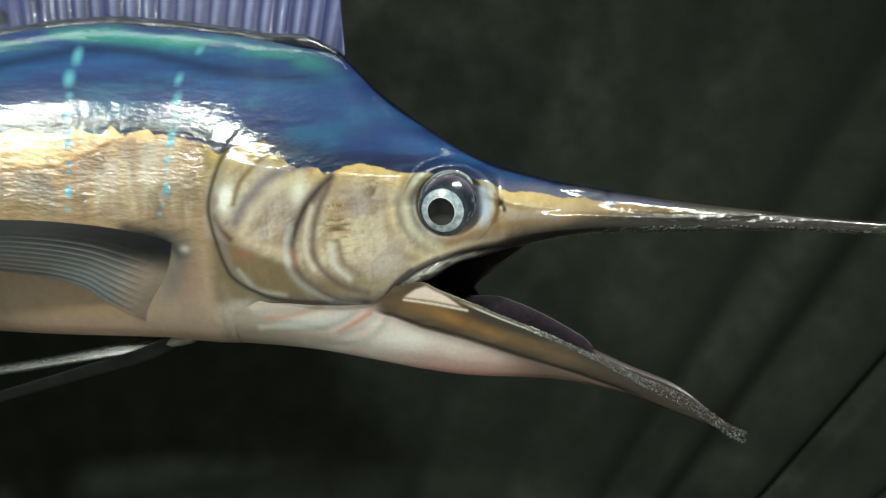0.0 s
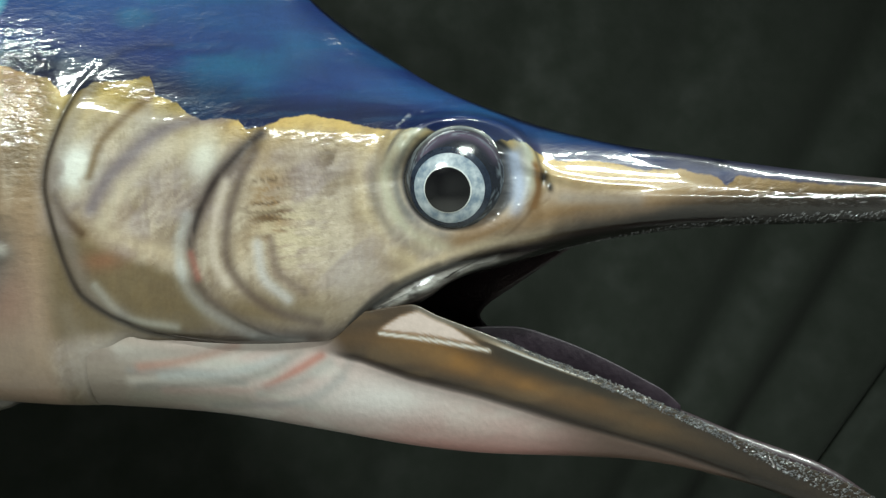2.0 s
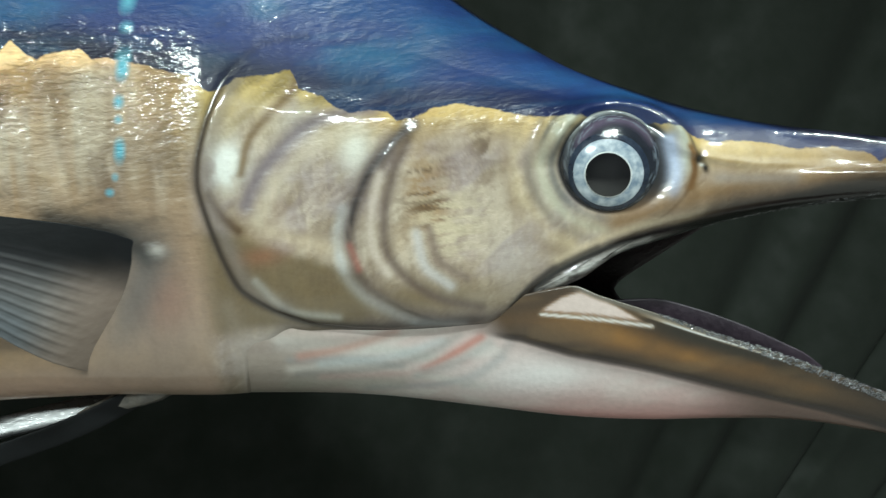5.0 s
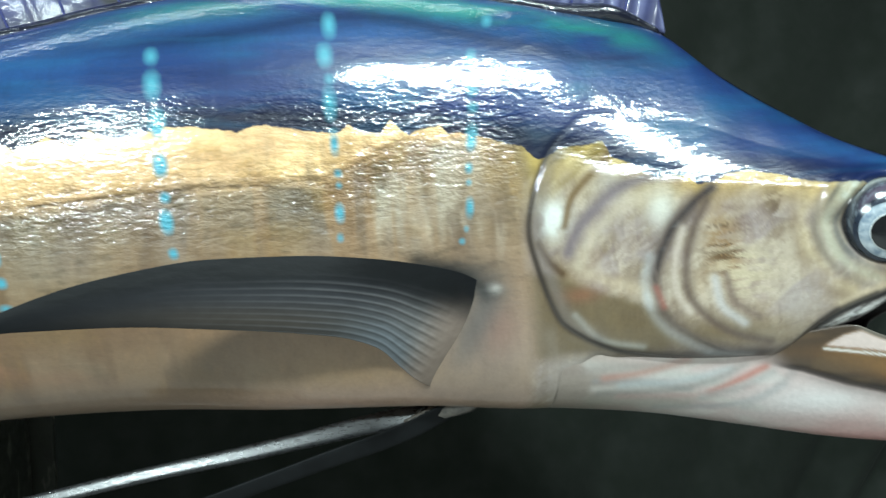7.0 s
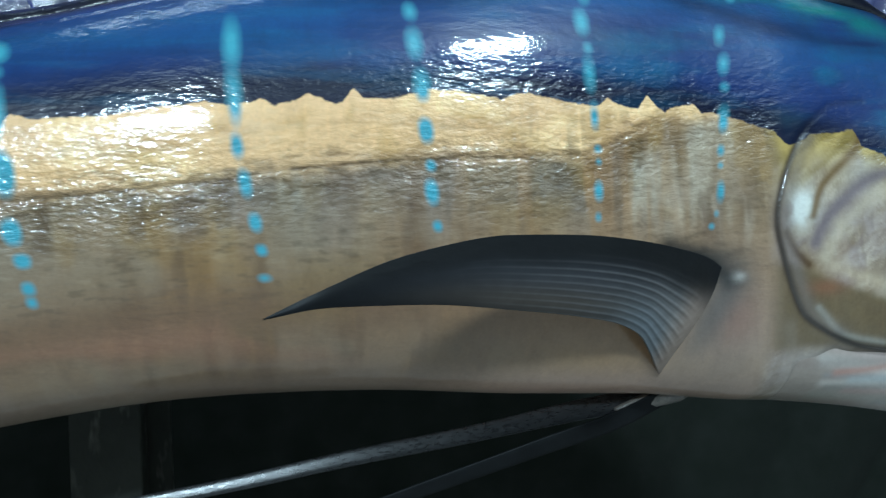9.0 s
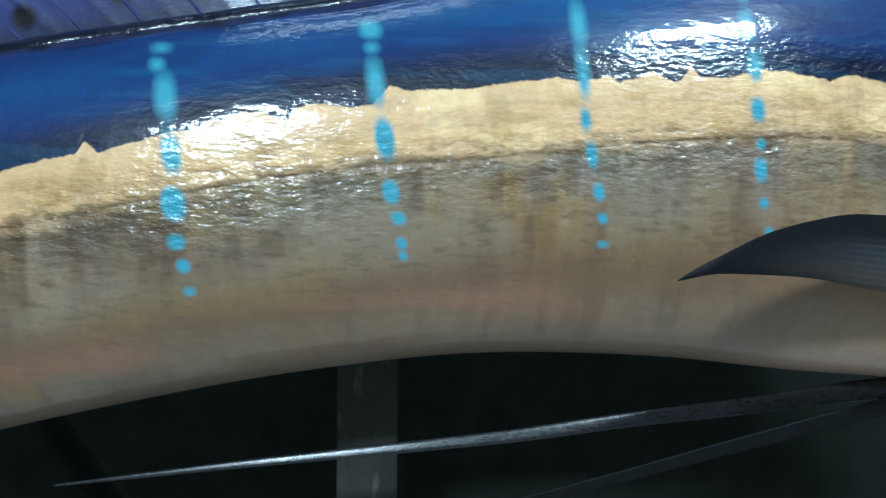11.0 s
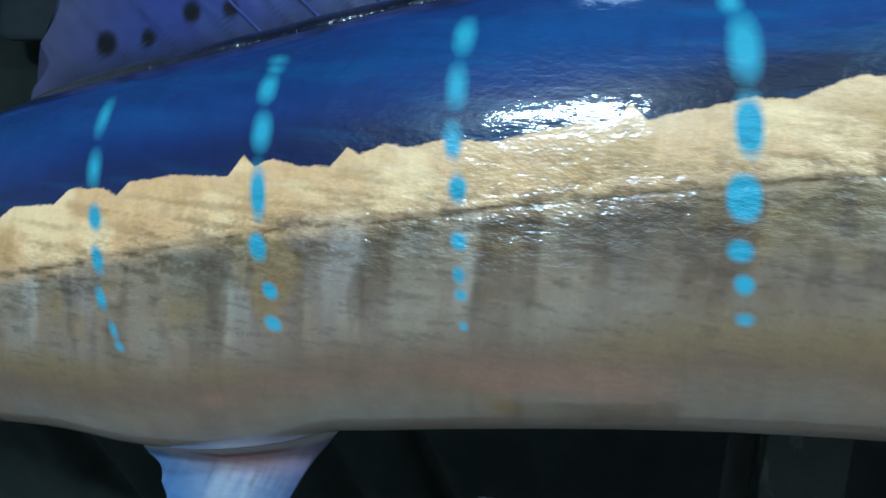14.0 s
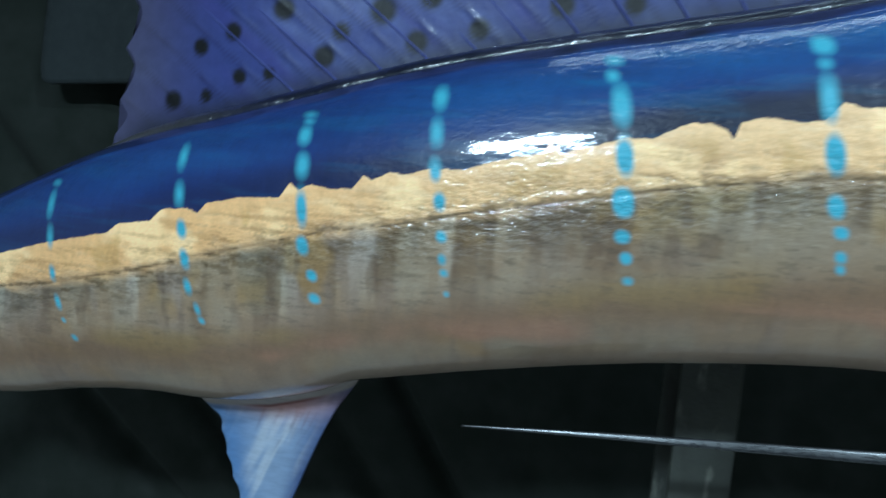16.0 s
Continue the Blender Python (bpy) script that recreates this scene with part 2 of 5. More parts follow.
def patchy(x, y, seed):
    """Smooth random field between 0 and 1 with cells of size one."""
    tab = np.random.RandomState(seed).rand(256, 256)
    xi, yi = np.floor(x).astype(int), np.floor(y).astype(int)
    fx, fy = x - xi, y - yi
    fx, fy = fx*fx*(3 - 2*fx), fy*fy*(3 - 2*fy)
    g = lambda a, b: tab[a % 256, b % 256]
    return (g(xi, yi)*(1-fx) + g(xi+1, yi)*fx)*(1-fy) + (g(xi, yi+1)*(1-fx) + g(xi+1, yi+1)*fx)*fy


def cloudy(x, y, seed):
    return (patchy(x, y, seed) + 0.5*patchy(2.1*x, 2.1*y, seed+1) + 0.25*patchy(4.3*x, 4.3*y, seed+2)) / 1.75


def step(a, b, v):
    t = np.clip((v - a) / (b - a), 0, 1)
    return t*t*(3 - 2*t)


def blend(base, colour, fac):
    return base + (np.asarray(colour) - base) * fac[..., None]


def away(x, z, pts):
    """Distance from a line of points in the side view."""
    d = np.full(x.shape, 9.0)
    for (x0, z0), (x1, z1) in zip(pts, pts[1:]):
        dx, dz = x1 - x0, z1 - z0
        t = np.clip(((x - x0)*dx + (z - z0)*dz) / (dx*dx + dz*dz), 0, 1)
        d = np.minimum(d, np.hypot(x - x0 - t*dx, z - z0 - t*dz))
    return d


def smooth_line(pts, n=6):
    k = np.arange(len(pts))
    t = np.linspace(0, len(pts) - 1, n * (len(pts) - 1) + 1)
    return list(zip(curve(t, list(zip(k, [p[0] for p in pts]))), curve(t, list(zip(k, [p[1] for p in pts])))))


def soft(x, z, pts, width):
    pts = smooth_line(pts) if len(pts) > 2 else pts
    return np.exp(-(away(x, z, pts) / width)**2)


def disc(x, z, cx, cz, rx, rz):
    return np.exp(-((x - cx) / rx)**2 - ((z - cz) / rz)**2)


# ---- the fish: painted marks in the side view, metres along and up ----
EDGE_TAIL = [(-1.9, 1.21), (-1.6, 1.24), (-1.345, 1.313), (-1.292, 1.325), (-1.282, 1.327), (-1.269, 1.337), (-1.254, 1.339), (-1.238, 1.342), (-1.227, 1.353), (-1.202, 1.356), (-1.192, 1.353), (-1.184, 1.362), (-1.153, 1.369), (-1.118, 1.372), (-1.110, 1.385), (-1.102, 1.379), (-1.091, 1.385), (-1.074, 1.382), (-1.056, 1.384), (-1.048, 1.395), (-1.041, 1.392), (-1.026, 1.399), (-1.014, 1.398), (-0.996, 1.404), (-0.969, 1.405), (-0.934, 1.417), (-0.912, 1.421), (-0.908, 1.430), (-0.899, 1.422), (-0.872, 1.431), (-0.857, 1.436), (-0.838, 1.437)]
EDGE_MID = [(-0.829, 1.442), (-0.813, 1.449), (-0.800, 1.450), (-0.790, 1.447), (-0.785, 1.439), (-0.781, 1.452), (-0.766, 1.456), (-0.743, 1.454), (-0.730, 1.456), (-0.719, 1.469), (-0.709, 1.466), (-0.685, 1.467), (-0.670, 1.467), (-0.648, 1.471), (-0.629, 1.473), (-0.610, 1.476), (-0.598, 1.473), (-0.576, 1.477), (-0.569, 1.473), (-0.557, 1.476), (-0.548, 1.481), (-0.541, 1.478), (-0.532, 1.474), (-0.527, 1.476), (-0.520, 1.485), (-0.514, 1.478), (-0.495, 1.478), (-0.474, 1.484), (-0.453, 1.483), (-0.422, 1.478), (-0.410, 1.483), (-0.399, 1.482)]
EDGE_FORE = [(-0.366, 1.476), (-0.351, 1.475), (-0.344, 1.481), (-0.336, 1.476), (-0.320, 1.474), (-0.312, 1.484), (-0.305, 1.475), (-0.299, 1.471), (-0.293, 1.475), (-0.275, 1.478), (-0.269, 1.471), (-0.263, 1.472), (-0.245, 1.468), (-0.234, 1.464), (-0.214, 1.458), (-0.203, 1.446), (-0.191, 1.450), (-0.186, 1.454), (-0.163, 1.455), (-0.152, 1.457), (-0.149, 1.449), (-0.148, 1.443), (-0.135, 1.438), (-0.128, 1.430), (-0.119, 1.424), (-0.107, 1.425), (-0.096, 1.422), (-0.092, 1.415), (-0.079, 1.417), (-0.070, 1.421), (-0.055, 1.423), (-0.038, 1.418)]
EDGE_BILL = [(-0.018, 1.4101), (0.0, 1.4065), (0.03, 1.4022), (0.055, 1.3949), (0.066, 1.3913), (0.078, 1.3829), (0.088, 1.3794), (0.103, 1.3790), (0.115, 1.3751), (0.127, 1.3702), (0.146, 1.3693), (0.150, 1.3664), (0.160, 1.3625), (0.163, 1.3565), (0.168, 1.3616), (0.181, 1.3579), (0.204, 1.3516), (0.25, 1.3430), (0.35, 1.3330), (0.6, 1.3080)]
LATERAL = [(-1.6, 1.23), (-1.336, 1.278), (-1.26, 1.296), (-1.193, 1.316), (-1.131, 1.333), (-1.075, 1.349), (-1.016, 1.360), (-0.96, 1.374), (-0.923, 1.382), (-0.891, 1.389), (-0.855, 1.396), (-0.817, 1.404), (-0.765, 1.412), (-0.721, 1.418), (-0.664, 1.422), (-0.602, 1.428), (-0.571, 1.433), (-0.523, 1.436), (-0.456, 1.439), (-0.42, 1.439), (-0.365, 1.441), (-0.346, 1.448), (-0.326, 1.457), (-0.305, 1.466)]
GILL = [(-0.139, 1.479), (-0.162, 1.477), (-0.178, 1.469), (-0.193, 1.453), (-0.205, 1.430), (-0.213, 1.406), (-0.215, 1.388), (-0.211, 1.366), (-0.204, 1.341), (-0.195, 1.321), (-0.177, 1.307), (-0.153, 1.296), (-0.124, 1.290), (-0.098, 1.286), (-0.054, 1.283)]
YELLOW_EDGE = [(-.147, 1.459), (-.150, 1.446), (-.171, 1.426), (-.182, 1.413), (-.188, 1.394)]
CHEEK = [(-0.083, 1.412), (-0.097, 1.401), (-0.111, 1.386), (-0.122, 1.366), (-0.127, 1.348), (-0.126, 1.330), (-0.117, 1.313), (-0.100, 1.300), (-0.079, 1.289), (-0.057, 1.285)]
CHEEK_IN = [(-0.087, 1.402), (-0.097, 1.384), (-0.104, 1.362), (-0.106, 1.341), (-0.098, 1.322), (-0.079, 1.305), (-0.053, 1.296)]
COVER_FOLD = [(-.106, 1.426), (-.123, 1.425), (-.146, 1.419), (-.162, 1.407), (-.177, 1.392), (-.187, 1.374)]
LIP = [(-0.033, 1.291), (-0.023, 1.302), (-0.005, 1.314), (0.017, 1.3225), (0.046, 1.3295), (0.077, 1.333), (0.127, 1.335)]
# rows of airbrushed marks: along, up, half length, half height
ROW_GILL = [(-.226, 1.567, .003, .0042), (-.245, 1.532, .0029, .0054), (-.246, 1.509, .0036, .0061), (-.248, 1.491, .0025, .0025), (-.252, 1.466, .0035, .0078), (-.256, 1.444, .0025, .0035), (-.257, 1.433, .0018, .0018), (-.258, 1.414, .0028, .0063), (-.262, 1.398, .0011, .0014), (-.266, 1.389, .0018, .0018)]
ROW_FIN_ROOT = [(-.352, 1.563, .0042, .009), (-.357, 1.537, .0047, .008), (-.355, 1.517, .0022, .0025), (-.356, 1.498, .0036, .0093), (-.355, 1.467, .0028, .0071), (-.354, 1.445, .0025, .0025), (-.354, 1.436, .0018, .0018), (-.355, 1.416, .0032, .006), (-.356, 1.398, .0018, .0025)]
ROW_FIN = [(-.48, 1.539, .0037, .0051), (-.479, 1.516, .0047, .009), (-.476, 1.486, .0046, .0093), (-.475, 1.457, .0049, .0081), (-.473, 1.434, .0032, .0035), (-.473, 1.417, .0042, .0074), (-.47, 1.395, .0028, .0032), (-.465, 1.376, .003, .003)]
ROW_FIN_TIP = [(-.594, 1.514, .0047, .0145), (-.593, 1.479, .0039, .016), (-.592, 1.448, .0035, .0071), (-.588, 1.425, .0035, .0077), (-.583, 1.401, .0035, .0053), (-.58, 1.384, .0032, .0032), (-.579, 1.367, .0032, .0021)]
ROW_POST = [(-.732, 1.51, .007, .007), (-.731, 1.496, .0038, .0034), (-.728, 1.471, .0053, .015), (-.722, 1.434, .0063, .0133), (-.718, 1.4, .0052, .0074), (-.713, 1.383, .0044, .0041), (-.711, 1.367, .0033, .0037), (-.71, 1.359, .0026, .003)]
ROW_MIDDLE = [(-.869, 1.495, .0050, .0034), (-.869, 1.482, .0044, .0044), (-.861, 1.46, .0065, .0141), (-.855, 1.423, .006, .0131), (-.853, 1.391, .0074, .0104), (-.851, 1.367, .0052, .0045), (-.847, 1.352, .0041, .0041), (-.844, 1.336, .0034, .0026)]
ROW_BEHIND = [(-.996, 1.46, .0052, .0089), (-.994, 1.432, .0047, .0094), (-.991, 1.403, .0043, .0079), (-.985, 1.38, .0046, .0067), (-.981, 1.354, .0039, .0042), (-.979, 1.337, .0028, .0035), (-.977, 1.327, .0028, .0025), (-.974, 1.311, .0018, .0018)]
ROW_VENT = [(-1.107, 1.442, .0038, .0019), (-1.106, 1.436, .003, .0019), (-1.106, 1.424, .0052, .0074), (-1.102, 1.399, .0054, .0091), (-1.097, 1.365, .0046, .0132), (-1.093, 1.336, .005, .0071), (-1.083, 1.313, .0043, .0043), (-1.08, 1.295, .0047, .0039)]
ROW_ANAL = [(-1.22, 1.399, .0038, .0089), (-1.213, 1.367, .004, .0083), (-1.205, 1.338, .0045, .0075), (-1.199, 1.314, .0042, .0075), (-1.194, 1.291, .0033, .006), (-1.184, 1.273, .0024, .0042), (-1.18, 1.264, .0027, .0027)]
ROW_TAIL = [(-1.357, 1.366, .0033, .002), (-1.353, 1.347, .0032, .0089), (-1.344, 1.317, .0028, .0078), (-1.336, 1.286, .0031, .0062), (-1.328, 1.261, .0028, .0055), (-1.322, 1.245, .0018, .0018), (-1.312, 1.23, .0025, .0025)]
MARKS = (ROW_GILL, ROW_FIN_ROOT, ROW_FIN, ROW_FIN_TIP, ROW_POST, ROW_MIDDLE, ROW_BEHIND, ROW_VENT, ROW_ANAL, ROW_TAIL)
# underside of the trunk, rising behind the gills to the roof of the mouth
KEEL = [p for p in BELLY if p[0] < -.15 and p[0] > -1.9] + [(-.194, 1.2560), (-.182, 1.2701), (-.165, 1.2842), (-.1, 1.2815), (-.05, 1.2807), (-.033, 1.2868), (-.01, 1.2979), (.01, 1.3047), (.03, 1.3160), (.06, 1.3240), (.1, 1.3333), (.152, 1.3370), (.213, 1.3326), (.281, 1.3263), (.33, 1.3179), (.52, 1.2900)]
SQUARE_TOP = [(-1.8, 2.3), (-.3, 2.3), (-.2, 2.4), (-.12, 2.75), (-.04, 2.75), (.08, 2.3), (.52, 2)]
SQUARE_LOW = [(-1.8, 2.2), (-.4, 2.3), (-.3, 2.4), (-.2, 3.0), (-.15, 6), (0, 6), (.05, 3.2), (.1, 2.2), (.52, 2)]


def trunk_side(x, v):
    """Points of the near side at stations x, from back (v = 0) to keel (v = 1): across and up."""
    zt, zb = curve(x, BACK), curve(x, KEEL)
    full = curve(x, BELLY)
    zm = np.maximum(full + 0.45 * (zt - full), zb + 0.35 * (zt - zb))
    s = np.sin((0.5 - v) * np.pi)
    z = np.where(s > 0, zm + (zt - zm) * s, zm + (zm - zb) * s)
    p = np.where(s > 0, curve(x, SQUARE_TOP), curve(x, SQUARE_LOW))
    y = np.maximum(0, 1 - np.abs(s)**p)**(1 / p)
    ridge = (curve(x, [(-.2, 1.440), (-.125, 1.424), (-.06, 1.4125), (0, 1.402), (.07, 1.383)]) - zm) / (zt - zm)
    t = np.clip((s - ridge) / (1 - ridge), -1, 1)
    slope = 1 - .72 * t
    roof = -np.log(np.exp(-9 * slope) + np.exp(-9.0)) / 9 + np.log(2) / 9 * (1 - np.clip(np.abs(t) * 3, 0, 1))
    roof = np.minimum(roof, 1) * np.sqrt(np.clip(1 - np.maximum(t, 0)**5, 0, 1))
    w = step(-.21, -.07, x) * (1 - step(.02, .07, x)) * (s > 0)
    y = y + (roof - y) * w * step(0, .15, s)
    return y * curve(x, HALF), z


def paint_trunk(x, z, side):
    """Colours, edges, marks and relief of the trunk and head."""
    edge_x, edge_z = zip(*(EDGE_TAIL + EDGE_MID + EDGE_FORE + EDGE_BILL))
    line = np.interp(x, edge_x, edge_z)
    zt, zb = curve(x, BACK), curve(x, BELLY)
    over = z - line
    coarse = np.linspace(-1.9, .6, 126)
    level = np.convolve(np.interp(np.linspace(-1.96, .66, 132), edge_x, edge_z), np.ones(7) / 7, "valid")
    above = z - np.interp(x, coarse, level)
    r = (z - zb) / (zt - zb)
    head = step(-.225, -.205, x)
    # upper colours
    streak = cloudy(x * 9, z * 60, 3)
    high = np.zeros((*x.shape, 3)) + (0.022, 0.050, 0.21)
    mid = (z - line) / np.maximum(zt - line, .01)
    high = blend(high, (0.035, 0.125, 0.36), np.exp(-((mid - .55) / .22)**2) * (.45 + .5 * step(.3, .7, cloudy(x * 5, z * 30, 5))))
    high = blend(high, (0.03, 0.17, 0.38), step(.5, .85, streak) * (.25 + .45 * step(-.7, -.4, x)))
    high = blend(high, (0.010, 0.03, 0.15), step(.5, .85, cloudy(x * 6, z * 36, 9)) * .6)
    shade = .018 + .016 * cloudy(x * 14, z * 2, 12)
    high = blend(high, (0.008, 0.010, 0.030), (1 - step(.3, 1.15, above / shade)) * .92 * (1 - step(-.02, .05, x) * .55))
    high = blend(high, (0.05, 0.36, 0.30), step(-.62, -.35, x) * (1 - step(-.12, -.06, x)) * np.exp(-((zt - z - .027) / .014)**2) * step(.25, .55, cloudy(x * 14, z * 40, 22)) * .95)
    high = blend(high, (0.008, 0.028, 0.10), step(-.6, -.45, x) * (1 - step(-.12, -.07, x)) * np.exp(-((zt - z - .052 - .006 * np.sin(x * 25)) / .008)**2) * .75)
    high = blend(high, (0.006, 0.02, 0.08), step(.55, .75, cloudy(x * 14, z * 120, 27)) * .18)
    high = blend(high, (0.05, 0.26, 0.50), step(.55, .75, cloudy(x * 16, z * 130, 29)) * .15)
    high = blend(high, (0.04, 0.26, 0.42), step(-.4, -.25, x) * (1 - step(-.1, -.02, x)) * np.exp(-((over - .045) / .02)**2) * step(.35, .7, cloudy(x * 20, z * 50, 25)) * .6)
    high = blend(high, (0.010, 0.026, 0.12), step(-.2, -.1, x) * (.35 + .4 * step(.4, .7, cloudy(x * 12, z * 14, 28))))
    rim = .004 + .009 * (1 - step(-.75, -.55, x))
    high = blend(high, (0.005, 0.007, 0.02), 1 - step(rim, rim + .006, zt - z + .002 * np.sin(x * 70)))
    high = blend(high, (0.10, 0.10, 0.17), step(.02, .09, x) * (1 - step(.0, .014, over)) * .8)
    high = blend(high, (0.06, 0.05, 0.045), step(.17, .24, x))
    high = blend(high, (0.035, 0.055, 0.215), (1 - step(-1.25, -.8, x)) * .5)
    # flank colours
    low = np.zeros((*x.shape, 3)) + (0.335, 0.27, 0.19)
    up = cloudy(x * 55, z * 9, 31)
    low = blend(low, (0.19, 0.14, 0.085), step(.48, .72, up) * .8)
    low = blend(low, (0.52, 0.48, 0.41), step(.54, .74, cloudy(x * 48, z * 10, 41)) * (.2 + .55 * step(.22, .4, r)))
    low = blend(low, (0.30, 0.255, 0.225), step(.52, .70, cloudy(x * 34, z * 12, 43)) * .55)
    low = blend(low, (0.36, 0.25, 0.09), step(.54, .72, cloudy(x * 22, z * 18, 51)) * .6)
    low = blend(low, (0.27, 0.25, 0.20), step(.50, .68, cloudy(x * 16, z * 16, 55)) * .4)
    low = blend(low, (0.16, 0.12, 0.085), step(.60, .74, cloudy(x * 60, z * 22, 57)) * .5)
    lat = np.interp(x, *zip(*LATERAL))
    gold = step(-.010, .011, z - lat + .012 * (cloudy(x * 30, z * 110, 61) - .5)) * (1 - head)
    low = blend(low, (0.72, 0.52, 0.315), gold * .92)
    low = blend(low, (0.65, 0.43, 0.225), gold * (1 - step(-1.25, -.8, x)) * .75)
    low = blend(low, (0.82, 0.63, 0.39), gold * step(.48, .68, cloudy(x * 25, z * 40, 66)) * .6)
    low = blend(low, (0.40, 0.27, 0.10), gold * step(.56, .72, cloudy(x * 40, z * 25, 68)) * .32 * (1 - step(-.016, -.004, over)))
    low = blend(low, (0.30, 0.19, 0.085), gold * step(.52, .68, cloudy(x * 22, z * 240, 72)) * (.15 + .12 * (1 - step(-1.05, -.8, x))) * (1 - step(-.012, -.004, over)))
    body = 1 - head
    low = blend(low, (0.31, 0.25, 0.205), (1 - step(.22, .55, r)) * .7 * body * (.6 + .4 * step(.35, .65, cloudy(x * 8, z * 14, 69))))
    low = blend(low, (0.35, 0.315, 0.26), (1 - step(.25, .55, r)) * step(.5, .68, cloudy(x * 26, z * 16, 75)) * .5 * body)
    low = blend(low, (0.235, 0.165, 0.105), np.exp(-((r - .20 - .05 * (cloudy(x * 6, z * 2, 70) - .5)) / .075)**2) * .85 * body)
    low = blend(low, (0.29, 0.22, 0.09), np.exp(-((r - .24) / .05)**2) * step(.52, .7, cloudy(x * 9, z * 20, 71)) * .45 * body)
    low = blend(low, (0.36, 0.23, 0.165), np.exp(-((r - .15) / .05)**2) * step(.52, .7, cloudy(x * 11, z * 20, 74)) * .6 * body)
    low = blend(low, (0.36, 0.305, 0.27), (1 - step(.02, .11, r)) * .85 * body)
    low = blend(low, (0.47, 0.37, 0.27), (1 - step(.28, .42, r)) * step(-.50, -.36, x) * .7 * body)
    low = blend(low, (0.34, 0.25, 0.17), np.exp(-((r - .2) / .06)**2) * step(-.50, -.36, x) * (1 - step(-.36, -.30, x)) * .6 * body)
    low = blend(low, (0.50, 0.41, 0.37), (1 - step(.03, .10, r)) * step(-.52, -.38, x) * .8 * body)
    near_line = np.exp(-((z - lat + .006) / .017)**2) * body * (1 - step(-.33, -.29, x))
    # fine skin wrinkles drawn as dark strokes, shade in the colour
    low = blend(low, (0.15, 0.105, 0.05), near_line * step(.57, .68, cloudy(x * 75, z * 360, 76)) * .55)
    low = blend(low, (0.12, 0.10, 0.075), body * step(.62, .74, cloudy(x * 70, z * 420, 78)) * step(.15, .3, r) * .26 * (1 - gold))
    low = blend(low, (0.60, 0.56, 0.47), body * step(.60, .74, cloudy(x * 65, z * 300, 80)) * step(.2, .35, r) * .08)
    line_dark = np.exp(-((z - lat + .0015 * (cloudy(x * 60, z * 3, 82) - .5)) / .0011)**2) * step(-1.6, -1.5, x) * (1 - step(-.33, -.30, x))
    low = blend(low, (0.13, 0.09, 0.045), line_dark * (.25 + .5 * step(.4, .6, cloudy(x * 90, z * 60, 73))))
    low = np.array((0.32, 0.262, 0.195)) * (np.maximum(low, .01) / np.array((0.32, 0.268, 0.21)))**1.65
    low = low * (1 + (np.array((1.04, .98, .93)) - 1) * (1 - gold * .8)[..., None])
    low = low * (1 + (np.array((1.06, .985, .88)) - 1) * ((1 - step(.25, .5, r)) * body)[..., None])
    # shoulder behind the gills and fin root
    low = blend(low, (0.46, 0.27, 0.12), body * disc(x, z, -.37, 1.42, .10, .05) * step(.52, .68, cloudy(x * 75, z * 7, 103)) * .6)
    low = blend(low, (0.20, 0.16, 0.12), body * disc(x, z, -.36, 1.41, .11, .05) * step(.55, .70, cloudy(x * 85, z * 8, 105)) * .5)
    low = blend(low, (0.50, 0.36, 0.20), disc(x, z, -.245, 1.44, .04, .03) * .6)
    low = blend(low, (0.42, 0.32, 0.25), disc(x, z, -.235, 1.300, .045, .055) * .85)
    # shading round the fin root put into the skin colour; greys soften its seam
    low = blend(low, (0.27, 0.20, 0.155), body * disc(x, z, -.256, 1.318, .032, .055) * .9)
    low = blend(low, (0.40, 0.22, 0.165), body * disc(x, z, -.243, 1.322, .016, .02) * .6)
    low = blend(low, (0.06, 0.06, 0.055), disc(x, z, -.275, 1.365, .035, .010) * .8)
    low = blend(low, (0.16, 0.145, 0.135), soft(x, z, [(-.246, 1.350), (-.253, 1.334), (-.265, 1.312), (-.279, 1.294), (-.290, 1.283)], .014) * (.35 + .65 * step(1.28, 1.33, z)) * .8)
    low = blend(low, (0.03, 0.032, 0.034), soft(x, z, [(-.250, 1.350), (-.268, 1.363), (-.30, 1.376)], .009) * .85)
    # small white glint at the root's top, painted on
    low = blend(low, (0.70, 0.66, 0.60), disc(x, z, -.243, 1.351, .005, .0035) * .7)
    # head
    skin = np.zeros((*x.shape, 3)) + (0.40, 0.34, 0.275)
    slant = x * .8 + z * .6
    cross = z * .8 - x * .6
    skin = blend(skin, (0.64, 0.58, 0.49), step(.38, .70, cloudy(slant * 30, cross * 55, 81)) * .5)
    skin = blend(skin, (0.37, 0.325, 0.345), step(.48, .66, cloudy(slant * 22, cross * 50, 85)) * .5)
    skin = blend(skin, (0.24, 0.17, 0.09), step(.52, .70, cloudy(slant * 26, cross * 60, 91)) * .28)
    skin = blend(skin, (0.20, 0.15, 0.10), step(.56, .74, cloudy(slant * 85, cross * 150, 93)) * .2)
    skin = blend(skin, (0.66, 0.60, 0.50), step(.58, .74, cloudy(slant * 95, cross * 140, 94)) * .2)
    skin = blend(skin, (0.22, 0.16, 0.10), step(.56, .70, cloudy(x * 130, z * 26, 201)) * .2)
    skin = blend(skin, (0.66, 0.58, 0.48), step(.56, .70, cloudy(x * 120, z * 24, 203)) * .2)
    skin = blend(skin, (0.20, 0.15, 0.11), step(.60, .70, cloudy(slant * 160, cross * 420, 205)) * .22)
    skin = blend(skin, (0.70, 0.63, 0.54), step(.60, .70, cloudy(slant * 150, cross * 400, 207)) * .2)
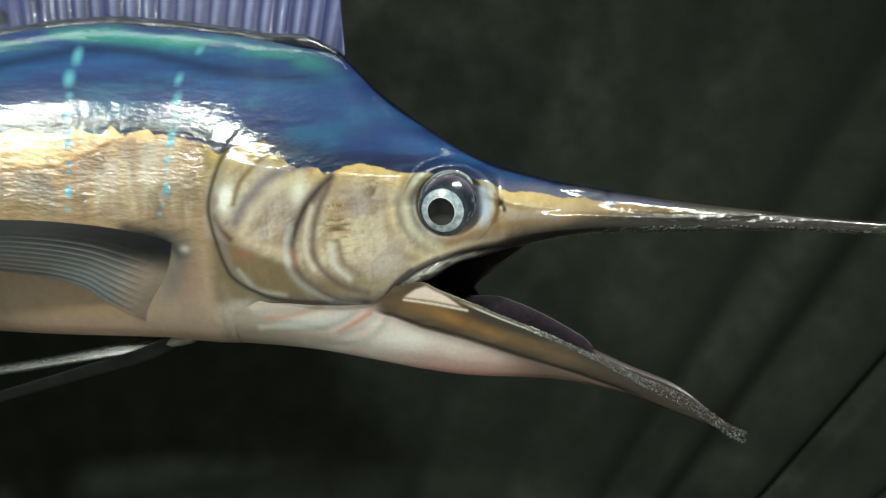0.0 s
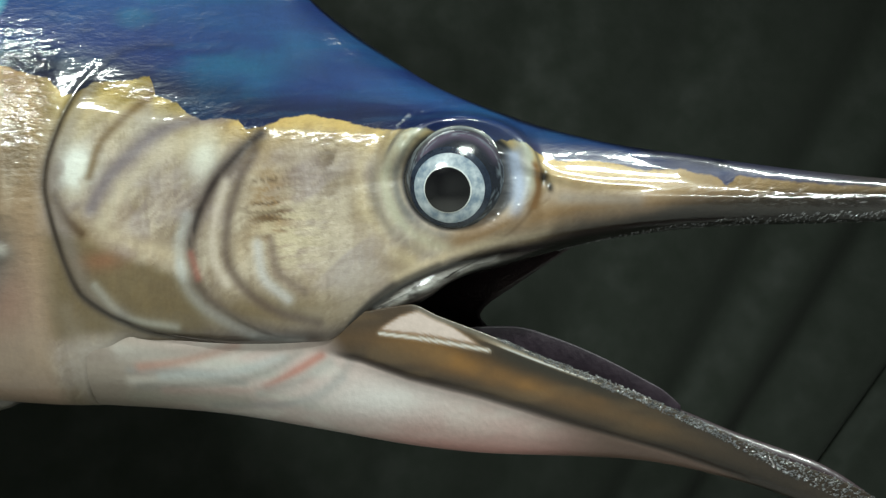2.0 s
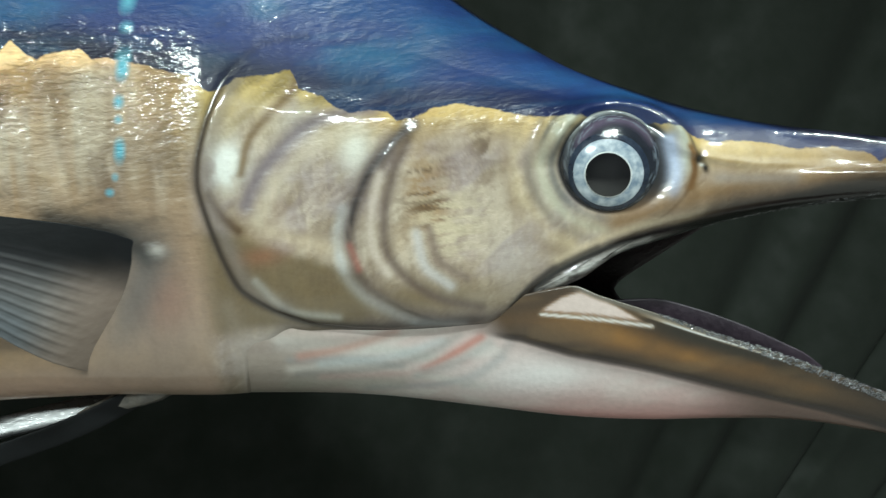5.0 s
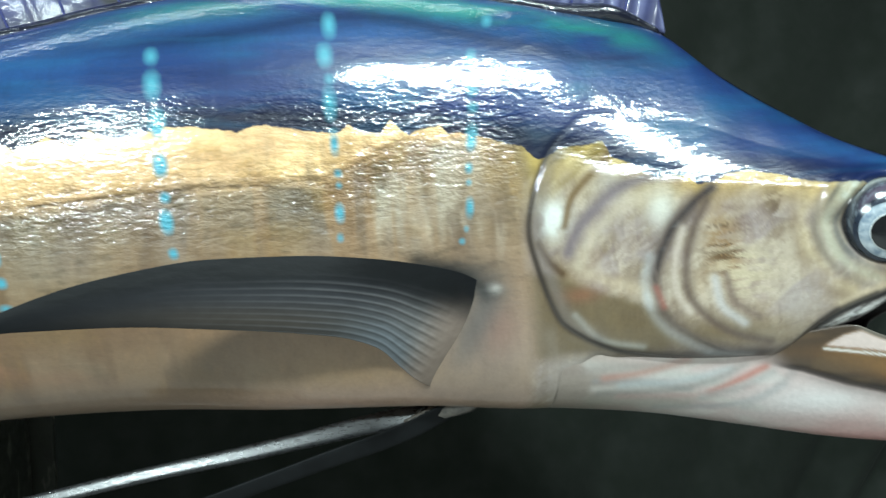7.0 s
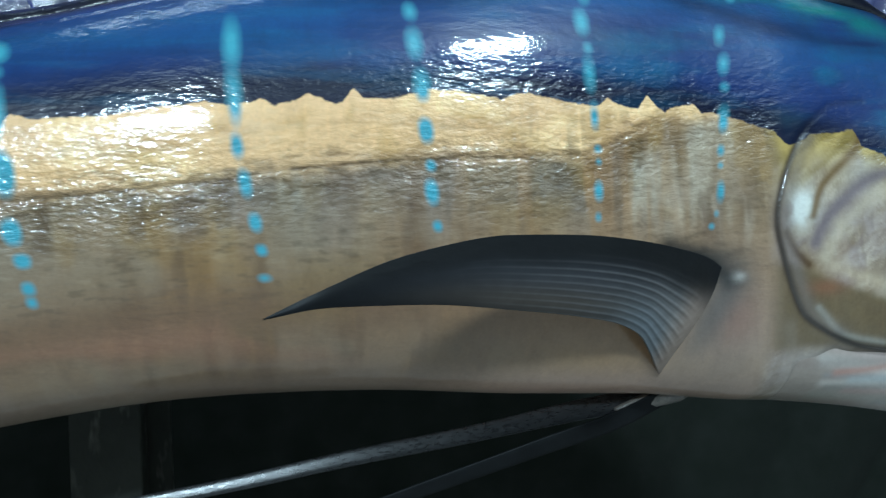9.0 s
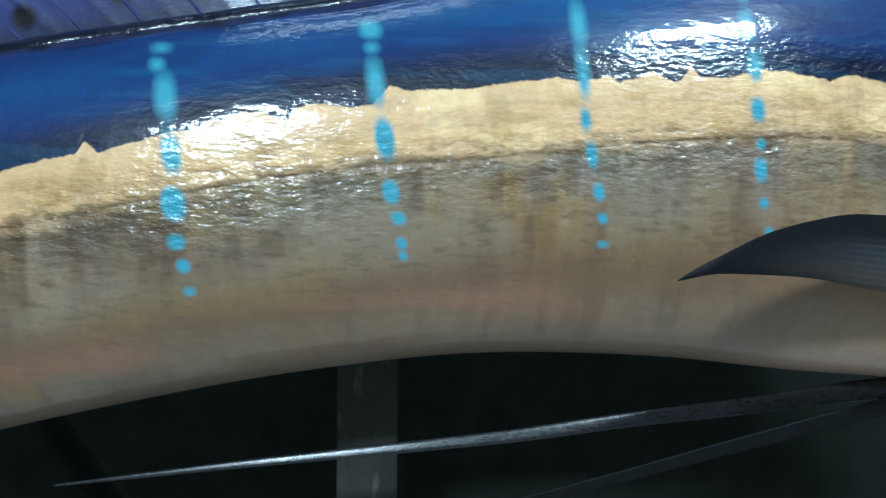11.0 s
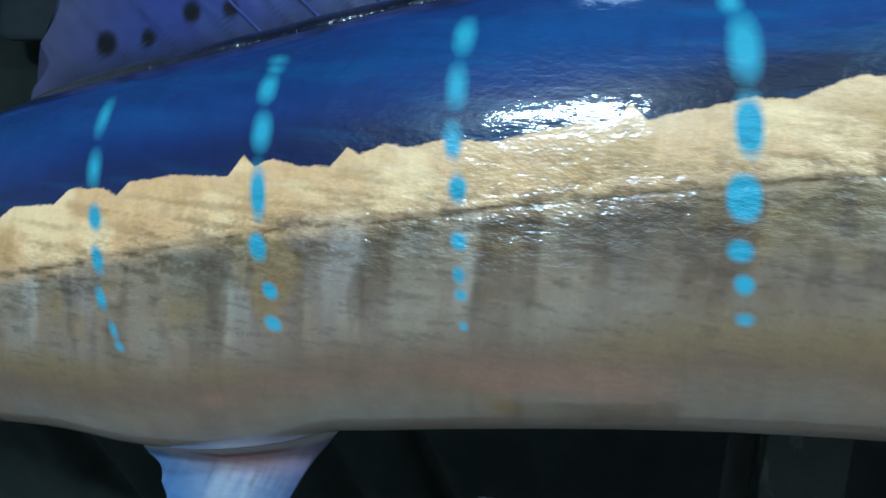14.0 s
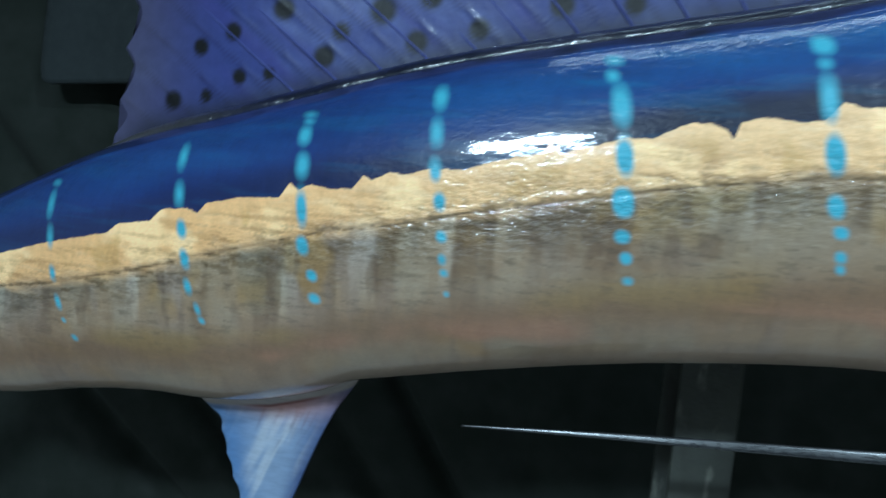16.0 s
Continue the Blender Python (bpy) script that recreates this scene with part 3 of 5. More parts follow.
    skin = blend(skin, (0.36, 0.30, 0.33), step(.5, .66, cloudy(x * 50 + z * 18, z * 30, 209)) * .2)
    plate = 1 - step(-.13, -.10, x)
    skin = blend(skin, (0.53, 0.42, 0.17), np.exp(-(np.minimum(over, 0) / (.016 + .014 * cloudy(x * 60, z * 20, 83)))**2) * plate * .95)
    skin = blend(skin, (0.26, 0.20, 0.06), step(.5, .7, cloudy(slant * 25, cross * 130, 84)) * np.exp(-(over / .03)**2) * plate * .7)
    skin = blend(skin, (0.60, 0.46, 0.20), np.exp(-(over / .015)**2) * step(-.13, -.10, x) * .85)
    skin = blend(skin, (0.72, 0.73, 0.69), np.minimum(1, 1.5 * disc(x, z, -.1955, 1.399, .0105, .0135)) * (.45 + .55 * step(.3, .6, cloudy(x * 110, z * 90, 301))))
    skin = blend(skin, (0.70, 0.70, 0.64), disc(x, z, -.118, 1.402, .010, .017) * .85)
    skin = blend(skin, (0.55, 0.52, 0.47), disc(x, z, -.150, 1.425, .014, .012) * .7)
    # gap below the overhanging cheek, its shade put into the colour
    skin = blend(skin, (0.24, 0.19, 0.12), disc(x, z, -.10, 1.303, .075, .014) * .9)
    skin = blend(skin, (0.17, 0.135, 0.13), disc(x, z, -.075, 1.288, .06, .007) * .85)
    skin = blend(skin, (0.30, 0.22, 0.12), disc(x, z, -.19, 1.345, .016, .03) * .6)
    hatch = step(.42, .62, cloudy(x * 70, z * 330, 95))
    skin = blend(skin, (0.33, 0.22, 0.10), disc(x, z, -.079, 1.368, .012, .026) * (.45 + .45 * hatch))
    skin = blend(skin, (0.13, 0.085, 0.05), disc(x, z, -.079, 1.370, .014, .024) * step(.55, .66, cloudy(x * 60, z * 420, 305)) * .8)
    skin = blend(skin, (0.62, 0.56, 0.42), disc(x, z, -.066, 1.352, .018, .022) * .7 * (1 - hatch))
    skin = blend(skin, (0.17, 0.12, 0.08), disc(x, z, -.042, 1.394, .009, .012) * .7 * step(.45, .6, cloudy(x * 90, z * 160, 97)))
    skin = blend(skin, (0.47, 0.43, 0.40), disc(x, z, -.03, 1.322, .02, .016) * .6)
    # soft bands round the eye
    ring = np.hypot(x - .0300, (z - 1.3755) * 1.02) - .003
    back = 1 - step(.0, .03, x) * step(1.34, 1.352, z)
    for dist, wide, tone, much in ((.0595, .005, (0.30, 0.24, 0.17), .45), (.0525, .005, (0.57, 0.49, 0.34), .45), (.0455, .003, (0.27, 0.24, 0.20), .7), (.0385, .004, (0.52, 0.51, 0.42), .8), (.0325, .003, (0.20, 0.20, 0.19), .8)):
        skin = blend(skin, tone, np.exp(-((ring - dist) / wide)**2) * much * back * (.6 + .4 * step(.3, .6, cloudy(x * 50, z * 50, 88))))
    skin = blend(skin, (0.04, 0.04, 0.045), 1 - step(.0275, .0305, ring))
    lid = np.exp(-((ring - .0355) / .0045)**2) * np.maximum(step(1.385, 1.398, z), step(.045, .058, x) * step(1.355, 1.37, z))
    skin = blend(skin, (0.50, 0.51, 0.44), lid * (.55 + .45 * step(.35, .6, cloudy(x * 120, z * 120, 307))))
    skin = blend(skin, (0.06, 0.06, 0.07), np.exp(-((ring - .0405) / .0012)**2) * np.maximum(step(1.385, 1.398, z), step(.045, .058, x)) * .6)
    # creases and colour edges; the folds' shade and lit rims are painted in
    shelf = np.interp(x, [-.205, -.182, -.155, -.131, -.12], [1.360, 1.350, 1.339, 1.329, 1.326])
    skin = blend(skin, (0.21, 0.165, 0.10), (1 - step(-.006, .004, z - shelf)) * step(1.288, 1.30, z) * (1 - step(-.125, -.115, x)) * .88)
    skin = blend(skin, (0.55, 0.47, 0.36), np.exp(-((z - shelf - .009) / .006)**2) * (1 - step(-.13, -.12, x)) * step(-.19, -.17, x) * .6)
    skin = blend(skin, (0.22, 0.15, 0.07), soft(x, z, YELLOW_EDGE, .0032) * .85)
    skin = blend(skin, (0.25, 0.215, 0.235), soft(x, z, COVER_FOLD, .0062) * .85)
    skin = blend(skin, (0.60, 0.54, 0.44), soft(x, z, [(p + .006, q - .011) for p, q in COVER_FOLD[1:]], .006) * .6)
    skin = blend(skin, (0.13, 0.08, 0.035), soft(x, z, [(-.209, 1.382), (-.202, 1.368), (-.193, 1.358)], .0032) * .85)
    skin = blend(skin, (0.48, 0.18, 0.12), disc(x, z, -.181, 1.341, .014, .006) * .25)
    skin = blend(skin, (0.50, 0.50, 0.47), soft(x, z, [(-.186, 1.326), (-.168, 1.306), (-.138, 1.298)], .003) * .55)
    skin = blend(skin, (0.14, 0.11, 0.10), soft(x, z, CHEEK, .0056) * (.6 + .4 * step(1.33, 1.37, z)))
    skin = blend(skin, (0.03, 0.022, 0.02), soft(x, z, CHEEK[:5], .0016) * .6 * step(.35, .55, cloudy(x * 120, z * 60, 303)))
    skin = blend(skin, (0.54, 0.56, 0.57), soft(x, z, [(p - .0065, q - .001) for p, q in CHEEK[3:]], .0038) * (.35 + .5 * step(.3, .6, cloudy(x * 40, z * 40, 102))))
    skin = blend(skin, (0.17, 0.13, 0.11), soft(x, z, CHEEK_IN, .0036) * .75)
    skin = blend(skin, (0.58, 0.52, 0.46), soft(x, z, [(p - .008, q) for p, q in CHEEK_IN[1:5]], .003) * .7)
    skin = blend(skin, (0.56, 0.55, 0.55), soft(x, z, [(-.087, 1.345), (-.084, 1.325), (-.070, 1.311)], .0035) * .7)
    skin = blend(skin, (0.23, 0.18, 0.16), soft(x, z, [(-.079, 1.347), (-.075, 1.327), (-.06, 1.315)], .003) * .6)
    skin = blend(skin, (0.50, 0.10, 0.08), soft(x, z, [(-.127, 1.342), (-.123, 1.327)], .0024) * .28)
    skin = blend(skin, (0.46, 0.51, 0.62), soft(x, z, [(.0605, 1.385), (.062, 1.370), (.059, 1.352)], .0042) * .95)
    skin = blend(skin, (0.22, 0.13, 0.06), soft(x, z, [(.071, 1.378), (.072, 1.366), (.069, 1.355)], .0028) * .9)
    skin = blend(skin, (0.02, 0.015, 0.01), disc(x, z, .0755, 1.371, .0022, .004) + disc(x, z, .078, 1.365, .0016, .003))
    skin = blend(skin, (0.30, 0.195, 0.10), soft(x, z, [(.03, 1.338), (.09, 1.350), (.16, 1.345)], .009) * .75)
    skin = blend(skin, (0.29, 0.215, 0.15), step(.08, .17, x) * .75)
    skin = blend(skin, (0.33, 0.31, 0.30), soft(x, z, [(.085, 1.358), (.12, 1.353)], .004) * .5)
    # lip: grey band with its silver gloss streaks and sparkle painted into the colour
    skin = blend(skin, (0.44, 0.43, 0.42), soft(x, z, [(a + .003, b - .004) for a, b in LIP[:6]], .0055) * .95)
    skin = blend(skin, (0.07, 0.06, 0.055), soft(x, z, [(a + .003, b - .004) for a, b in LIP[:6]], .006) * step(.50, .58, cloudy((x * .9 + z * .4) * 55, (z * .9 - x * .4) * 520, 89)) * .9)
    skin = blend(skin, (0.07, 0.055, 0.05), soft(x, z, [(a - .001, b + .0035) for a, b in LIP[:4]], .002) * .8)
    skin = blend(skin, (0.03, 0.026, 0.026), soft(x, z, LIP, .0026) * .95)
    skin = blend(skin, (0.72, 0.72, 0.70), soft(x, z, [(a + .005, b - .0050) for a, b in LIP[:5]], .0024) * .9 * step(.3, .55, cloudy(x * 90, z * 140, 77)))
    skin = blend(skin, (0.58, 0.50, 0.38), soft(x, z, [(a - .002, b + .006) for a, b in LIP[2:6]], .003) * .6)
    under = curve(x, KEEL)
    skin = blend(skin, (0.03, 0.022, 0.02), (1 - step(.0015, .0045, z - under)) * step(-.03, -.01, x))
    skin = blend(skin, (0.045, 0.035, 0.03), (1 - step(.002, .009 + .004 * cloudy(x * 70, z * 20, 79), z - under)) * step(.05, .12, x))
    hb = (z - under) / (zt - under) + .10 * (cloudy(x * 80, z * 60, 87) - .5)
    skin = blend(skin, (0.03, 0.024, 0.02), step(.05, .10, x) * (1 - step(.02, .34, hb - .30 * step(.10, .20, x))) * .9)
    skin = blend(skin, (0.035, 0.030, 0.028), step(.16, .23, x) * (1 - step(.35, .8, (z - under) / (zt - under))) * .95)
    skin = blend(skin, (0.06, 0.05, 0.045), step(.20, .26, x))
    skin = .36 * (np.maximum(skin, .004) / .36)**1.4
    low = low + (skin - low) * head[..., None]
    low = blend(low, (0.30, 0.24, 0.18), soft(x, z, [(-.204, 1.312), (-.200, 1.285), (-.198, 1.25)], .006) * .5)
    low = blend(low, (0.52, 0.45, 0.40), step(-.215, -.185, x) * (1 - step(1.286, 1.302, z)) * (1 - step(-.17, -.15, x)) * .9)
    gill = soft(x, z, GILL, .0026) * (1 - .5 * step(1.448, 1.47, z))
    low, high = blend(blend(low, (0.24, 0.21, 0.20), soft(x, z, [(a + .006, b) for a, b in GILL[3:11]], .006) * .5), (0.05, 0.036, 0.028), gill * .92), blend(high, (0.01, 0.012, 0.03), gill * .8)
    # marks
    spot = np.full(x.shape, -9.0)
    for row in MARKS:
        lean = np.polyfit([q[1] for q in row], [q[0] for q in row], 2)
        for cx, cz, hx, hz in row:
            tip = .9 * (2 * lean[0] * cz + lean[1])
            d = (1 - (np.abs((x - cx - tip * (z - cz)) / hx)**2.3 + np.abs((z - cz) / hz)**2.3)**(1 / 2.3)) * min(hx, hz)
            spot = np.maximum(spot, d)
    spot = spot / np.where(over > 0, .0030, .0017) + .35 * (cloudy(x * 260, z * 260, 311) - .5)
    # relief: proud gill cover and cheek, fin root, lateral line
    gx = np.interp(z, [p[1] for p in GILL[::-1]], [p[0] for p in GILL[::-1]])
    cx = np.interp(z, [p[1] for p in CHEEK[::-1]], [p[0] for p in CHEEK[::-1]])
    inside = step(1.27, 1.30, z) * (1 - step(1.435, 1.465, z))
    out = .0012 * step(-.0016, .0016, x - gx) * np.exp(-np.maximum(0, x - gx) / .05) * inside
    out += .0008 * step(-.003, .004, x - cx) * np.exp(-np.maximum(0, x - cx) / .03) * inside * (1 - step(1.405, 1.425, z))
    out -= .0007 * gill + .0006 * soft(x, z, COVER_FOLD, .005) * head + .0007 * soft(x, z, CHEEK_IN, .005)
    out += .0007 * np.exp(-((ring - .034) / .005)**2) * (1 - step(1.388, 1.400, z)) - .0015 * soft(x, z, LIP, .003) + .0016 * soft(x, z, [(a + .004, b - .005) for a, b in LIP[:5]], .004)
    out += .0004 * soft(x, z, [(-.15, 1.428), (-.125, 1.424), (-.09, 1.417), (-.06, 1.413), (0, 1.404)], .0085) * (1 - step(-.004, .006, x))
    out += .0085 * np.exp(-((ring - .0345) / .0065)**2) * step(1.376, 1.396, z) + .0014 * np.exp(-((ring - .035) / .006)**2) * step(.035, .055, x) * (1 - step(1.376, 1.396, z))
    brow = curve(x, [(-.2, 1.440), (-.125, 1.424), (-.06, 1.4125), (0, 1.402), (.07, 1.383)])
    out -= .0011 * np.clip((z - brow + .001) / .011, 0, 1) * step(-.2, -.15, x) * (1 - step(-.045, -.02, x))
    facet_low = curve(x, [(.03, 1.3900), (.05, 1.3830), (.075, 1.3730), (.1, 1.3650), (.15, 1.3570), (.2, 1.3475), (.26, 1.3400)])
    facet_top = curve(x, [(.03, 1.4010), (.05, 1.3945), (.078, 1.3809), (.1, 1.3775), (.15, 1.3675), (.2, 1.3540), (.26, 1.3450)])
    u = (z - facet_low) / (facet_top - facet_low)
    out += curve(x, [(.045, 0), (.075, -.0011), (.14, -.0011), (.175, .0012), (.2, .0016), (.28, 0)]) * np.clip(u, 0, 1.05) * (1 - step(1.05, 2.2, u))
    out += curve(x, [(.05, 0), (.068, .0013), (.085, .0010), (.12, -.0022), (.145, -.0044), (.18, -.0036), (.25, 0)]) * step(-.5, .1, u) * (1 - step(1.0, 2.2, u))
    out += .0008 * soft(x, z, [(.05, 1.3910), (.075, 1.3730), (.1, 1.3650), (.15, 1.3570), (.2, 1.3475), (.26, 1.3400)], .0025)
    out += .0016 * disc(x, z, -.246, 1.352, .009, .004)
    out -= .0075 * disc(x, z, -.268, 1.325, .045, .045)
    wavy = lat + .0022 * (cloudy(x * 40, z * 3, 84) - .5)
    out += (.0007 * np.exp(-((z - wavy - .0028) / .0026)**2) - .0013 * np.exp(-((z - wavy) / .0016)**2) + .0003 * np.exp(-((z - wavy + .004) / .003)**2)) * (1 - head) * (1 - step(-.33, -.29, x)) * (.35 + .65 * step(.3, .6, cloudy(x * 45, z * 4, 86)))
    out += .0013 * np.exp(-((zt - z - .017) / .0028)**2) * (1 - step(-.6, -.5, x))
    out -= .002 * (disc(x, z, .0755, 1.371, .002, .004))
    rough = .5 + (1.7 * np.exp(-((z - lat + .008) / .024)**2) + .4 * np.exp(-((z - lat) / .008)**2)) * (1 - head) + .35 * step(.5, .8, cloudy(x * 20, z * 20, 99))
    rough = rough * (1 - .38 * step(.0, .01, over) * (1 - .5 * head)) * step(.02, .22, r) * (1 - head * .5 * (1 - step(-.004, .01, over)))
    rough = rough + step(.12, .2, x) * 1.2 * (1 - step(.4, .8, (z - under) / (zt - under)))
    rough = rough + .45 * soft(x, z, [(.07, 1.380), (.1, 1.365), (.15, 1.356), (.2, 1.345), (.26, 1.336)], .006) * (.2 + 1.2 * step(.12, .17, x))
    rough = rough + .5 * np.exp(-((zt - z - .03) / .014)**2) * (1 - step(-.15, -.1, x))
    rough = rough + 1.1 * soft(x, z, [(a + .003, b - .004) for a, b in LIP[:6]], .006) + .5 * disc(x, z, -.06, 1.34, .028, .028)
    rough = rough + .6 * np.exp(-((over - .011) / .012)**2) * step(-.8, -.6, x) * (1 - head)
    wrinkle = disc(x, z, -.33, 1.43, .13, .05) * (1 - head) * 1.2 + disc(x, z, -.36, 1.49, .2, .018) * .7 + 1.1 * soft(x, z, [(-.18, 1.455), (-.15, 1.44), (-.11, 1.424), (-.06, 1.414), (0, 1.404)], .008)
    rough = rough * (1 - .6 * step(-.2, .1, u) * (1 - step(1.1, 1.4, u)) * step(.05, .07, x) * (1 - step(.15, .17, x)))
    return low * .88, high * .77, over / .0011, spot, out, np.maximum(rough + wrinkle, .08)


fish = new("mounted_sailfish")
tagged(fish, "glossy painted sailfish mount, blue back and gold flanks, mouth open", "fish mount")
fish.location = (-.737, .765, 1.27)
SHIFT = Matrix.Translation((.737, -.765, -1.27))


def join_fish(ob):
    """Parts are built in world places; hang them on the fish unmoved."""
    ob.parent = fish
    ob.matrix_parent_inverse = SHIFT
    return ob


def build_trunk():
    xs = np.concatenate([np.linspace(-1.72, -1.43, 40)[:-1], np.linspace(-1.43, -.24, 930)[:-1], np.linspace(-.24, .25, 720), np.linspace(.25, .515, 90)[1:]])
    near, far = np.linspace(0, 1, 270), np.linspace(1, 0, 44)[1:-1]
    X, V = np.meshgrid(xs, near, indexing="ij")
    hw, Z = trunk_side(X, V)
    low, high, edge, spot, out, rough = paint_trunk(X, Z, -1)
    Y = curve(X, SPINE) - hw - out * np.clip(hw / .02, 0, 1)
    XF, VF = np.meshgrid(xs, far, indexing="ij")
    hf, ZF = trunk_side(XF, VF)
    lf, gf, ef, sf, of, rf = paint_trunk(XF, ZF, 1)
    YF = curve(XF, SPINE) + hf
    cat = lambda a, b: np.concatenate([a, b], 1)
    P = np.stack([cat(X, XF), cat(Y, YF), cat(Z, ZF)], -1)
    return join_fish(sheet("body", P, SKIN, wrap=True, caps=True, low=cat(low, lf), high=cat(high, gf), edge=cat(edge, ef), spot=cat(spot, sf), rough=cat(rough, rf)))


build_trunk()

# ---- lower jaw and throat ----
RIM = [(-.215, 1.3000), (-.1, 1.3000), (-.03, 1.3010), (-.001, 1.3039), (.014, 1.2965), (.039, 1.2849), (.064, 1.2725), (.111, 1.2505), (.145, 1.2326), (.177, 1.2150), (.216, 1.1956), (.244, 1.1740), (.254, 1.1690)]
JAW_HALF = [(-.215, .058), (-.19, .062), (-.15, .062), (-.1, .058), (-.05, .056), (0, .056), (.03, .053), (.088, .041), (.13, .029), (.167, .020), (.21, .011), (.244, .003), (.254, .002)]
JAW_CREASE = [(-.052, 1.2783), (-.029, 1.2730), (-.002, 1.2619), (.036, 1.2504), (.061, 1.2414), (.085, 1.2324), (.132, 1.2163), (.2, 1.1890)]


def paint_jaw(x, z, near):
    c = np.interp(x, *zip(*JAW_CREASE))
    rim, keel = curve(x, RIM), curve(x, BELLY)
    low = np.zeros((*x.shape, 3)) + (0.70, 0.565, 0.53)
    low = blend(low, (0.80, 0.75, 0.70), step(.45, .7, cloudy(x * 30 + z * 50, z * 60 - x * 20, 121)) * .6)
    low = blend(low, (0.38, 0.315, 0.265), 1 - step(-.185, -.105, x + .3 * (z - 1.265) + .012 * (cloudy(x * 40, z * 90, 137) - .5)))
    low = blend(low, (0.66, 0.63, 0.58), soft(x, z, [(-.175, 1.285), (-.12, 1.276), (-.07, 1.262)], .0048) * .9)
    low = blend(low, (0.72, 0.66, 0.60), soft(x, z, [(-.17, 1.266), (-.12, 1.264), (-.08, 1.252), (-.05, 1.243)], .0035) * .8)
    low = blend(low, (0.34, 0.33, 0.33), soft(x, z, [(-.17, 1.273), (-.135, 1.270), (-.10, 1.261)], .003) * .6)
    low = blend(low, (0.55, 0.58, 0.58), soft(x, z, [(-.15, 1.268), (-.11, 1.268), (-.075, 1.276)], .004) * .7)
    low = blend(low, (0.55, 0.30, 0.24), soft(x, z, [(-.163, 1.275), (-.133, 1.278), (-.103, 1.285)], .0035) * .75)
    low = blend(low, (0.55, 0.20, 0.15), soft(x, z, [(-.085, 1.258), (-.068, 1.267), (-.052, 1.276)], .0034) * .85)
    low = blend(low, (0.33, 0.31, 0.29), soft(x, z, [(-.165, 1.262), (-.12, 1.261), (-.085, 1.268), (-.065, 1.279)], .0035) * .6)
    low = blend(low, (0.62, 0.40, 0.37), soft(x, z, [(-.15, 1.258), (-.10, 1.256), (-.06, 1.262)], .003) * .6)
    low = blend(low, (0.42, 0.41, 0.42), soft(x, z, [(-.12, 1.247), (-.08, 1.246), (-.055, 1.252), (-.04, 1.262)], .003) * .6)
    low = blend(low, (0.36, 0.34, 0.33), soft(x, z, [(-.06, 1.245), (-.042, 1.262), (-.035, 1.272)], .0035) * .5)
    # throat darkened in colour where the cheek overhangs it
    low = blend(low, (0.30, 0.24, 0.21), np.exp(-((z - 1.283) / .005)**2) * (1 - step(-.06, -.045, x)) * .6)
    low = blend(low, (0.42, 0.42, 0.40), soft(x, z, [(-.09, 1.254), (-.065, 1.262), (-.048, 1.272)], .004) * .6)
    low = blend(low, (0.40, 0.38, 0.32), soft(x, z, [(-.17, 1.255), (-.1, 1.250)], .006) * .6)
    low = blend(low, (0.90, 0.86, 0.84), disc(x, z, -.022, 1.247, .036, .014) * .9)
    low = blend(low, (0.74, 0.36, 0.33), np.exp(-((z - keel) / .019)**2) * step(-.07, .03, x) * .85)
    low = blend(low, (0.13, 0.085, 0.075), np.exp(-((c - z) / .007)**2) * step(-.06, -.01, x) * .75)
    low = blend(low, (0.17, 0.105, 0.08), step(.05, .11, x) * .92)
    bone = step(-.0025, .0025, z - c) * step(-.066, -.034, x + .6 * (z - 1.28)) + step(.15, .18, x)
    h = (z - c) / np.maximum(rim - c, .004)
    jaw = np.zeros((*x.shape, 3)) + (0.065, 0.05, 0.038)
    jaw = blend(jaw, (0.34, 0.20, 0.07), np.exp(-((h - .42 - .1 * (cloudy(x * 20, z * 20, 133) - .5)) / .2)**2) * (.35 + .6 * step(.3, .6, cloudy(x * 24, z * 30, 135))) * (1 - step(.11, .21, x)))
    jaw = blend(jaw, (0.105, 0.085, 0.072), (1 - step(-.035, .03, x)) * .8)
    jaw = blend(jaw, (0.05, 0.036, 0.03), (1 - step(.0, .2, h)) * .8)
    jaw = blend(jaw, (0.035, 0.04, 0.042), np.exp(-((h - .80) / .16)**2) * step(.02, .06, x) * .85)
    jaw = blend(jaw, (0.20, 0.155, 0.10), step(.5, .7, cloudy(x * 25, z * 80, 131)) * .4)
    jaw = blend(jaw, (0.04, 0.031, 0.025), step(.07, .17, x) * .9)
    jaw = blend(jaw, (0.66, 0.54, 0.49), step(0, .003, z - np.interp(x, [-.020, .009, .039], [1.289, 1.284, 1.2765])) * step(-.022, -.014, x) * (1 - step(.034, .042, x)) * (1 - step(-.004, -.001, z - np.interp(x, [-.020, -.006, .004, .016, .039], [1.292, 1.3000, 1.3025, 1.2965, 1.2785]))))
    # gloss along the near rim, painted as a grey strip and a white line
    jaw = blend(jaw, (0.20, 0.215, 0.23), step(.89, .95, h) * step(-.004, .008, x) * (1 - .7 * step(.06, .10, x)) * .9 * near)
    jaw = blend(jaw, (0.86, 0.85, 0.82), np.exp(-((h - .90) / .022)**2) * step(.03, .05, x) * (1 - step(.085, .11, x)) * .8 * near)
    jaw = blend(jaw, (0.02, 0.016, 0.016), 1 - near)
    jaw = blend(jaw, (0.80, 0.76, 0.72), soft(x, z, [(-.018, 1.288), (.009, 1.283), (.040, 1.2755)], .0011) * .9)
    pale = step(.42, .6, jaw[..., 0])
    jaw = jaw * (.66 + .34 * pale)[..., None] * (1 + (np.array((1.18, .97, .74)) - 1) * (1 - pale)[..., None])
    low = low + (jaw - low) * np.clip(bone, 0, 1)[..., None]
